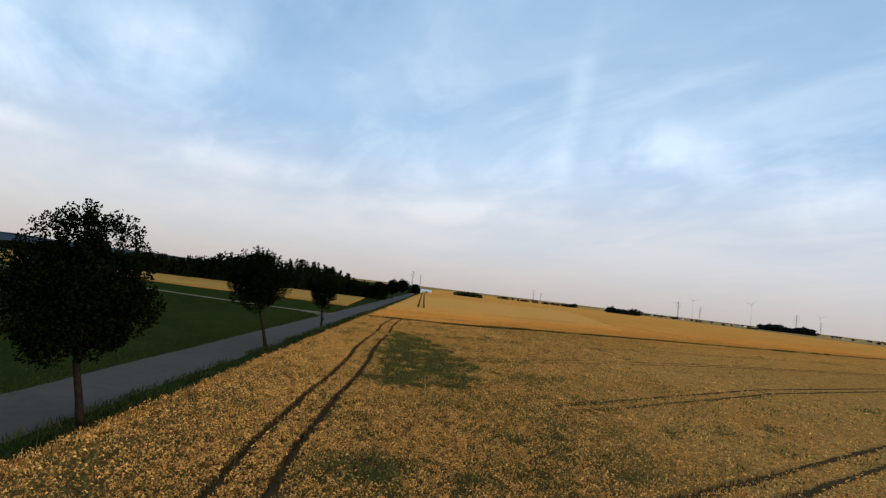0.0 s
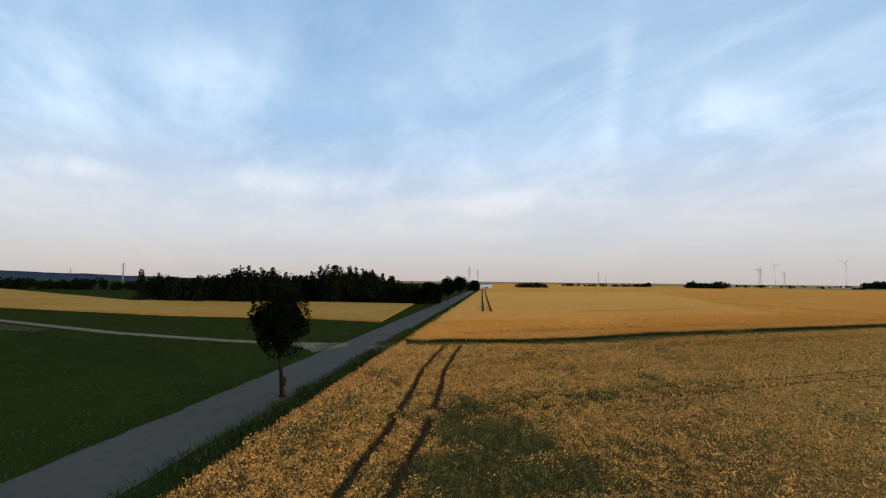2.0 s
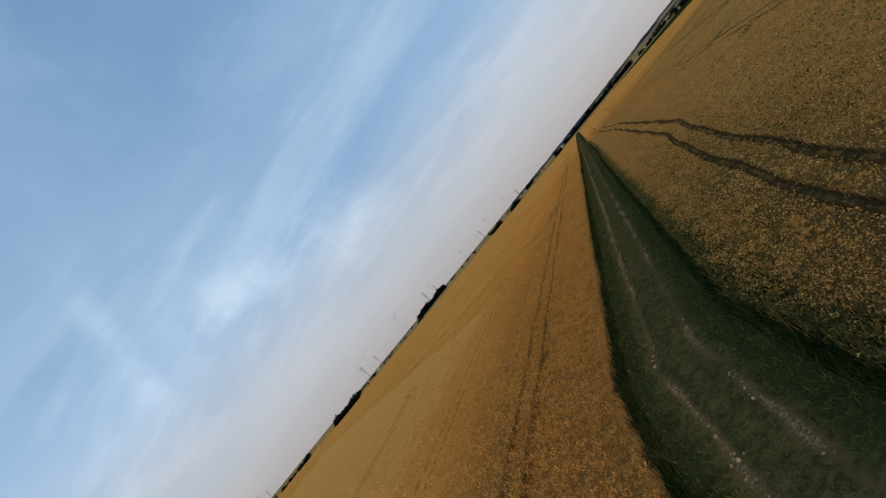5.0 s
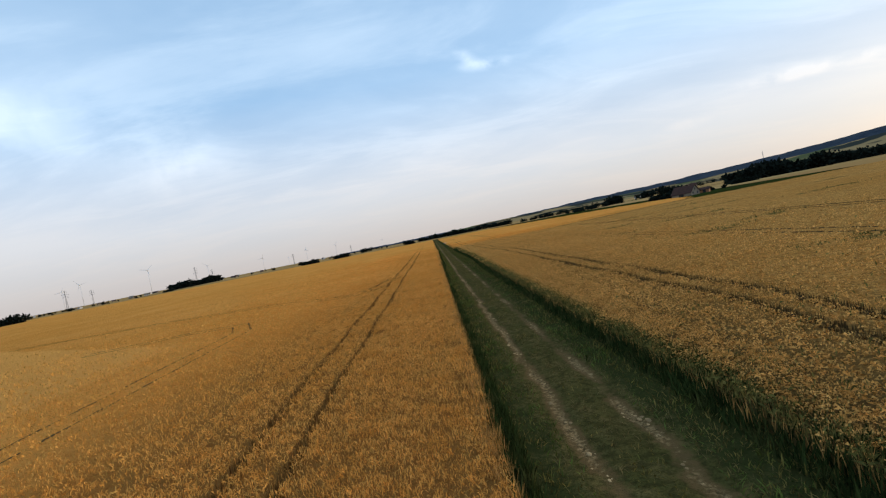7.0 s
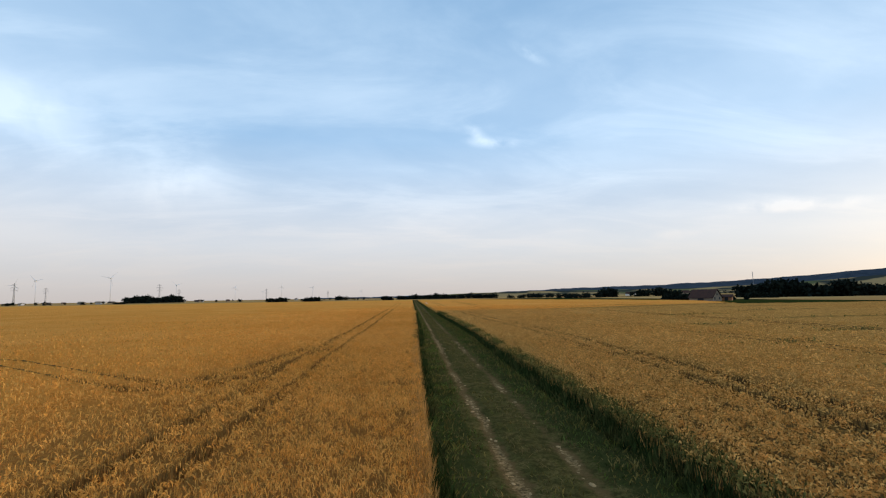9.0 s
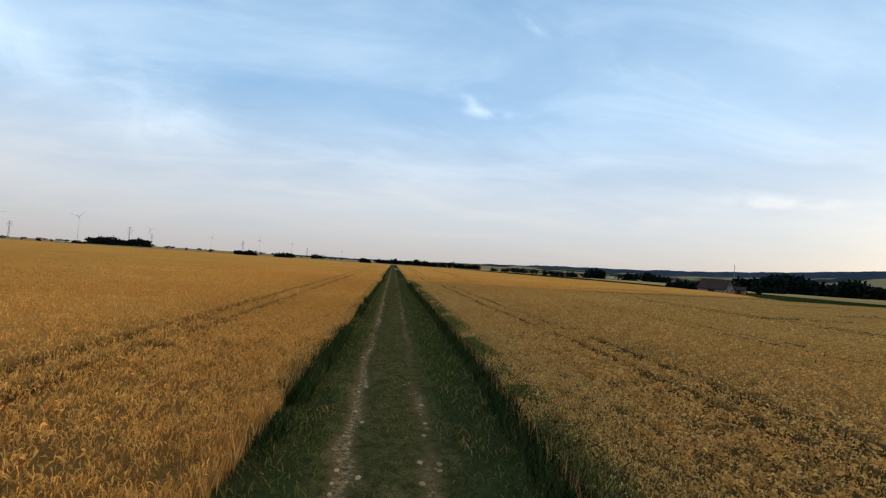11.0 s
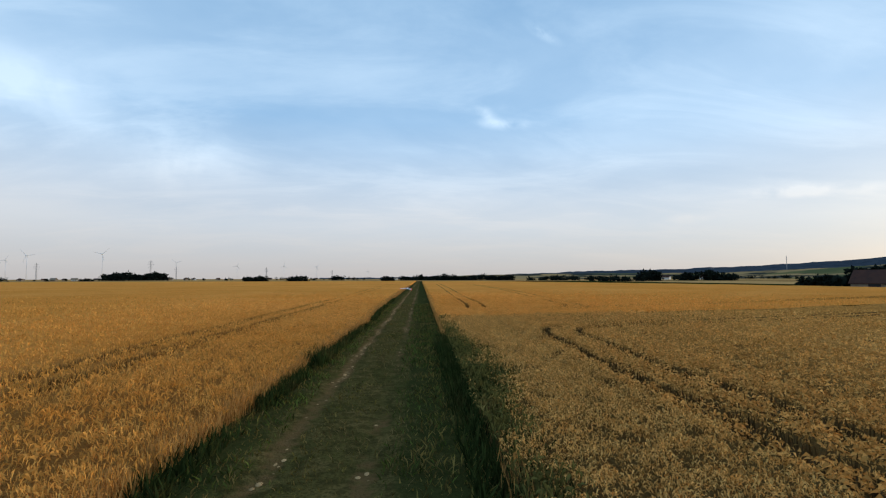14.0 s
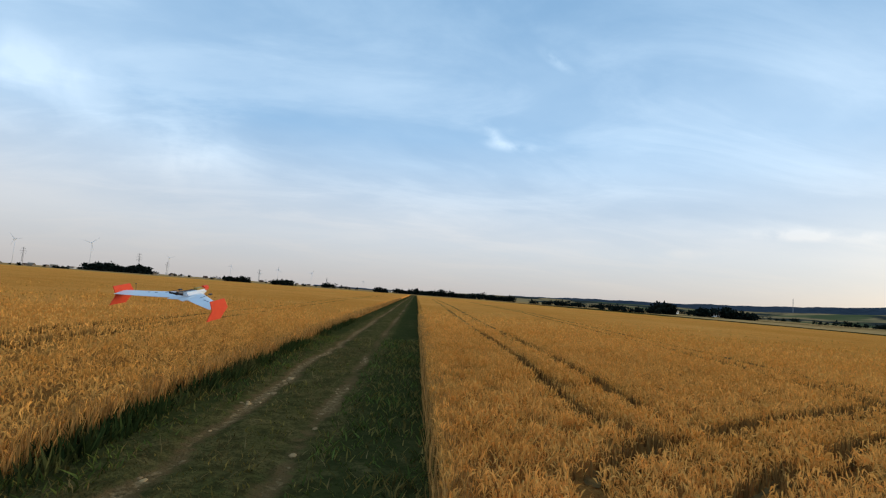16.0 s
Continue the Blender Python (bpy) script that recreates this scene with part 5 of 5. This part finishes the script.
def gabled(name, x, y, turn, length, width, eaves, top, wall, roof, label, openings=()):
    """A barn or house: walls, overhanging roof halves, openings."""
    root = new(name)
    root.location, root.rotation_euler = (x, y, 0), (0, 0, radians(turn))
    tagged(root, label, "building")
    L, W = length / 2, width / 2
    bm = bmesh.new()
    prof = [(-W, -0.3), (W, -0.3), (W, eaves), (0, top - 0.25), (-W, eaves)]
    a = [bm.verts.new((-L, py, pz)) for py, pz in prof]
    b = [bm.verts.new((L, py, pz)) for py, pz in prof]
    bm.faces.new(a[::-1]), bm.faces.new(b)
    for i in range(5):
        bm.faces.new((a[i], a[(i + 1) % 5], b[(i + 1) % 5], b[i]))
    bmesh.ops.recalc_face_normals(bm, faces=bm.faces)
    part("wall", bm, wall, root)
    for s in (-1, 1):
        bm = bmesh.new()
        o = 0.5
        sl = (top - eaves) / W
        pts = [(0, top), (s * (W + o), eaves - sl * o), (s * (W + o), eaves - sl * o + 0.22), (0, top + 0.22)]
        a = [bm.verts.new((-L - o, py, pz)) for py, pz in pts]
        b = [bm.verts.new((L + o, py, pz)) for py, pz in pts]
        bm.faces.new(a), bm.faces.new(b[::-1])
        for i in range(4):
            bm.faces.new((a[i], b[i], b[(i + 1) % 4], a[(i + 1) % 4]))
        bmesh.ops.recalc_face_normals(bm, faces=bm.faces)
        part("roof", bm, roof, root)
    for kind, px, py, pz, w, h, axis in openings:
        bm = bmesh.new()
        dims = (w, 0.16, h) if axis == "y" else (0.16, w, h)
        bmesh.ops.create_cube(bm, size=1, matrix=Matrix.Translation((px, py, pz)) @ Matrix.Diagonal((*dims, 1)))
        part(kind, bm, DARKGLASS, root)
    return root


gabled("barn", 149, 321, -62, 12.6, 8.2, 1.9, 5.8, PLASTER, ROOF, "old farm barn with a brown-red tiled roof and pale gable",
       [("door", 0, -4.1, 1.0, 3.2, 2.0, "y"), ("window", 6.3, -2.1, 1.3, 1.1, 1.2, "x"), ("window", 6.3, 2.1, 1.3, 1.1, 1.2, "x"), ("window", 6.3, 0, 3.5, 1.0, 1.2, "x")])
gabled("farm_shed", 162, 323, -40, 5, 4, 1.9, 3.0, BRICK, ROOF, "low orange brick farm shed beside the barn", [("door", 0, -2.0, 0.9, 1.6, 1.8, "y")])
gabled("long_shed", -393, 174, 62, 14, 7, 2.4, 4.2, WHITEWALL, WHITEWALL, "long white sheeted shed beyond the barley", [("door", 2, -3.5, 1.2, 2.4, 2.4, "y")])
gabled("village_house", 430, 900, -20, 16, 9, 4, 8, WHITEWALL, ROOF, "distant pale village house with a red roof", [("window", 3, -4.5, 2.2, 1.4, 1.4, "y")])
gabled("village_house", 480, 930, 10, 14, 9, 4, 8, PLASTER, ROOF, "distant plastered village house with a red roof", [("window", -3, -4.5, 2.2, 1.4, 1.4, "y")])
gabled("village_house", 395, 960, -40, 18, 10, 4, 7, WHITEWALL, ROOF, "distant long white farm building", [("door", 0, -5, 1.6, 3, 3, "y")])



def far_village():
    """Pale houses and sheds strung along the skyline beyond the barley."""
    r = random.Random(77)
    for i in range(26):
        az, dist = radians(r.uniform(2, 43)), r.uniform(1150, 1600)
        big = r.random() < 0.3
        length, width, eaves = (r.uniform(12, 17), 8, 3.0) if big else (r.uniform(6, 10), 6.0, 2.8)
        gabled("village_house", -3 - math.sin(az) * dist, 68 + math.cos(az) * dist, r.uniform(-60, 60), length, width, eaves, eaves + r.uniform(1.2, 3.0),
               r.choice((WHITEWALL, PLASTER, PLASTER)), r.choice((PLASTER, ROOF, ROOF)), "small pale house on the skyline beyond the barley", [("window", 1.5, -width / 2, 1.8, 1.4, 1.3, "y"), ("window", -1.5, -width / 2, 1.8, 1.4, 1.3, "y")])


far_village()

# ---------------------------------------------------------------- pylons, turbines, mast


def pylon_at(x, y, h, turn, arms=3):
    """A lattice power pylon: four legs, bracing, cross-arms, insulators."""
    root = new("power_pylon")
    root.location, root.rotation_euler = (x, y, 0), (0, 0, radians(turn))
    tagged(root, "grey steel lattice power pylon far across the fields", "pylon", "power line")
    wb, wt, t = h * 0.040, h * 0.010, h * 0.0065
    corner = lambda k, z: Vector(((1, 1, -1, -1)[k] * (wb + (wt - wb) * z / h), (1, -1, -1, 1)[k] * (wb + (wt - wb) * z / h), z))
    for k in range(4):
        bm = bmesh.new()
        beam(bm, corner(k, -0.3), corner(k, h), t)
        part("leg", bm, STEEL, root)
    bm = bmesh.new()
    levels = [h * q for q in (0, 0.16, 0.30, 0.43, 0.55, 0.66, 0.76, 0.85, 0.93, 1.0)]
    for z0, z1 in zip(levels, levels[1:]):
        for k in range(4):
            beam(bm, corner(k, z0), corner((k + 1) % 4, z1), t * 0.55)
            beam(bm, corner((k + 1) % 4, z0), corner(k, z1), t * 0.55)
    part("bracing", bm, STEEL, root)
    for i in range(arms):
        z, reach = h * (0.66 + 0.13 * i), h * (0.115, 0.145, 0.10)[i]
        bm = bmesh.new()
        for s in (-1, 1):
            beam(bm, (0, 0, z + h * 0.035), (s * reach, 0, z), t * 0.8)
            beam(bm, (0, 0, z), (s * reach, 0, z), t)
            beam(bm, (s * reach * 0.5, 0, z), (s * reach * 0.5, 0, z + h * 0.017), t * 0.6)
        arm = part("cross_arm", bm, STEEL, root)
        for s in (-1, 1):
            bm = bmesh.new()
            tube(bm, (s * reach * 0.95, 0, z), (s * reach * 0.95, 0, z - h * 0.045), t * 0.5, t * 0.5, 6)
            part("insulator", bm, DARKGLASS, arm)
    return root


for x, y, h, tr in ((-1025, 1427, 56, 30), (-1201, 1793, 54, 30), (-702, 1508, 52, 30), (-863, 1984, 46, 30), (-521, 1896, 42, 30), (-377, 2338, 38, 30), (-827, -220, 30, 80), (-1392, -440, 28, 80), (-764, 326, 33, 60), (-938, 425, 32, 60), (-1116, 890, 36, 45), (-1258, 1033, 32, 45)):
    pylon_at(x, y, h, tr)


def turbine_at(x, y, hub, blade, turn, phase):
    root = new("wind_turbine")
    root.location, root.rotation_euler = (x, y, 0), (0, 0, radians(turn))
    tagged(root, "pale grey three-bladed wind turbine on the horizon", "wind turbine", "wind farm")
    bm = bmesh.new()
    tube(bm, (0, 0, -0.5), (0, 0, hub), hub * 0.010, hub * 0.006, 14)
    part("tower", bm, TURBINE, root, smooth=True)
    bm = bmesh.new()
    bmesh.ops.create_cube(bm, size=1, matrix=Matrix.Translation((0, 0.5, hub + 1)) @ Matrix.Diagonal((3.6, 9, 3.8, 1)))
    bmesh.ops.bevel(bm, geom=bm.edges[:], offset=0.8, segments=2, affect="EDGES")
    part("nacelle", bm, TURBINE, root)
    bm = bmesh.new()
    bmesh.ops.create_icosphere(bm, subdivisions=2, radius=1.9, matrix=Matrix.Translation((0, -5, hub + 1)))
    part("hub", bm, TURBINE, root, smooth=True)
    for k in range(3):
        a = radians(phase + 120 * k)
        d = Vector((math.sin(a), 0, math.cos(a)))
        s = Vector((math.cos(a), 0, -math.sin(a)))
        bm = bmesh.new()
        c = Vector((0, -5.2, hub + 1))
        ring = []
        for f, w, th in ((0.02, 0.45, 0.4), (0.15, 0.85, 0.3), (0.4, 0.6, 0.25), (0.75, 0.4, 0.2), (1.0, 0.2, 0.1)):
            o = c + d * blade * f
            ring.append([bm.verts.new(o + s * w + Vector((0, 0, 0))), bm.verts.new(o + Vector((0, -th, 0))), bm.verts.new(o - s * w * 0.6), bm.verts.new(o + Vector((0, th, 0)))])
        for p, q in zip(ring, ring[1:]):
            for i in range(4):
                bm.faces.new((p[i], p[(i + 1) % 4], q[(i + 1) % 4], q[i]))
        bm.faces.new(ring[0][::-1]), bm.faces.new(ring[-1])
        bmesh.ops.recalc_face_normals(bm, faces=bm.faces)
        part("blade", bm, TURBINE, root)
    return root


for x, y, hub, ph, tr in ((-1281, 1859, 86, 80, 10), (-952, 1714, 84, 45, 20), (-1077, 2436, 80, 70, 10), (-846, 2528, 66, 20, 15), (-838, 2950, 48, 60, 10), (-570, 2297, 60, 5, 12), (-480, 2522, 60, 35, 10), (-300, 3053, 46, 15, 5), (-1380, 1900, 72, 25, 20)):
    turbine_at(x, y, hub * 0.92, hub * 0.30, tr, ph)


def radio_mast():
    root = new("radio_mast")
    root.location = (1036, 1537, 20)
    tagged(root, "slender grey radio mast on the wooded ridge", "mast")
    bm = bmesh.new()
    tube(bm, (0, 0, -20), (0, 0, 44), 1.1, 0.5, 8)
    part("pole", bm, STEEL, root)
    for z in (34, 39):
        bm = bmesh.new()
        tube(bm, (-1.6, 0, z), (1.6, 0, z), 0.5, 0.5, 8)
        part("antenna_arm", bm, STEEL, root)


radio_mast()

# ---------------------------------------------------------------- the model aircraft


def wing_panel(s):
    """One half of the swept foam wing, with a rounded nose and a thin tail edge. s: -1 left, 1 right."""
    bm = bmesh.new()
    prev = None
    for t, chord, lead in ((0.0, 0.30, 0.0), (0.16, 0.285, -0.055), (0.161, 0.225, -0.055), (0.6, 0.185, -0.21), (1.0, 0.155, -0.345)):
        x = s * 0.5 * t
        th = 0.034 * (1 - 0.45 * t)
        sec = [(0.0, 0.0), (0.03, 0.42), (0.12, 0.72), (0.35, 0.85), (0.7, 0.45), (1.0, 0.06), (1.0, -0.06), (0.6, -0.35), (0.2, -0.45), (0.04, -0.3)]
        ring = [bm.verts.new((x, lead - f * chord, g * th + 0.05 * t * t * 0.3)) for f, g in sec]
        if prev:
            for i in range(len(sec)):
                bm.faces.new((prev[i], prev[(i + 1) % len(sec)], ring[(i + 1) % len(sec)], ring[i]))
        else:
            bm.faces.new(ring)
        prev = ring
    bm.faces.new(prev[::-1])
    bmesh.ops.recalc_face_normals(bm, faces=bm.faces)
    return bm


def slab(bm, pts, x, th):
    """A thin upright plate from y, z outline points."""
    a = [bm.verts.new((x - th / 2, y, z)) for y, z in pts]
    b = [bm.verts.new((x + th / 2, y, z)) for y, z in pts]
    bm.faces.new(a[::-1]), bm.faces.new(b)
    for i in range(len(pts)):
        bm.faces.new((a[i], a[(i + 1) % len(pts)], b[(i + 1) % len(pts)], b[i]))
    bmesh.ops.recalc_face_normals(bm, faces=bm.faces)


def box(bm, c, d, m=None):
    bmesh.ops.create_cube(bm, size=1, matrix=(m or Matrix()) @ Matrix.Translation(c) @ Matrix.Diagonal((*d, 1)))


def model_aircraft(m):
    root = new("model_aircraft")
    tagged(root, "white foam flying-wing model aircraft with red winglets, in flight", "model aircraft")
    for s in (-1, 1):
        wing = part("wing", wing_panel(s), FOAM, root, "white foam wing half")
        bm = bmesh.new()
        for i, (tx, ty, w) in enumerate(((0.335, -0.30, 0.052), (0.275, -0.275, 0.045), (0.395, -0.325, 0.030))):
            box(bm, (s * tx, ty, 0.0245 - 0.001 * i), (w, 0.011, 0.002), None)
        part("print", bm, MARK, wing, "unreadable dark grey lettering bars")
        bm = bmesh.new()
        tube(bm, (s * 0.17, -0.10, 0.034), (s * 0.19, -0.245, 0.028), 0.0022, 0.0022, 6)
        box(bm, (s * 0.168, -0.09, 0.033), (0.022, 0.03, 0.012))
        part("servo_rod", bm, BLACK, wing, "black control rod and servo")
        bm = bmesh.new()
        slab(bm, [(-0.28, 0.0), (-0.33, 0.085), (-0.505, 0.083), (-0.475, 0.0), (-0.535, -0.083), (-0.37, -0.085)], s * 0.505, 0.006)
        part("winglet", bm, RED, root, "bright red winglet")
    bm = bmesh.new()
    box(bm, (0, -0.11, 0.03), (0.085, 0.26, 0.045))
    bmesh.ops.bevel(bm, geom=bm.edges[:], offset=0.014, segments=2, affect="EDGES")
    part("fuselage_pod", bm, FOAM, root)
    bm = bmesh.new()
    box(bm, (0, 0.035, 0.055), (0.05, 0.075, 0.045))
    bmesh.ops.bevel(bm, geom=bm.edges[:], offset=0.012, segments=2, affect="EDGES")
    part("nose_cap", bm, RED, root, "red and white nose pod")
    bm = bmesh.new()
    box(bm, (0, -0.05, 0.058), (0.045, 0.075, 0.020))
    part("battery", bm, COPPER, root, "yellow wrapped battery")
    bm = bmesh.new()
    tube(bm, (0, -0.255, 0.055), (0, -0.315, 0.055), 0.017, 0.017, 12)
    part("motor", bm, ALLOY, root)
    bm = bmesh.new()
    box(bm, (0, -0.325, 0.055), (0.15, 0.004, 0.016), Matrix.Translation((0, 0, 0)))
    box(bm, (0, -0.325, 0.055), (0.02, 0.012, 0.02))
    part("propeller", bm, BLACK, root, "black two-bladed pusher propeller at rest")
    bm = bmesh.new()
    for k in range(3):
        tube(bm, (-0.03 + 0.02 * k, -0.10, 0.056), (0.015 - 0.02 * k, -0.24, 0.062), 0.003, 0.003, 5)
    part("wires", bm, BLACK, root)
    bm = bmesh.new()
    tube(bm, (-0.43, -0.335, 0.01), (-0.43, -0.335, 0.09), 0.0012, 0.0012, 6)
    box(bm, (-0.43, -0.335, 0.092), (0.010, 0.004, 0.008))
    part("antenna", bm, BLACK, root, "thin upright antenna on the wing")
    root.matrix_world = m
    return root


model_aircraft(pose(0.79, 210.68, 2.81, 10.5, 3.6, -16.8))
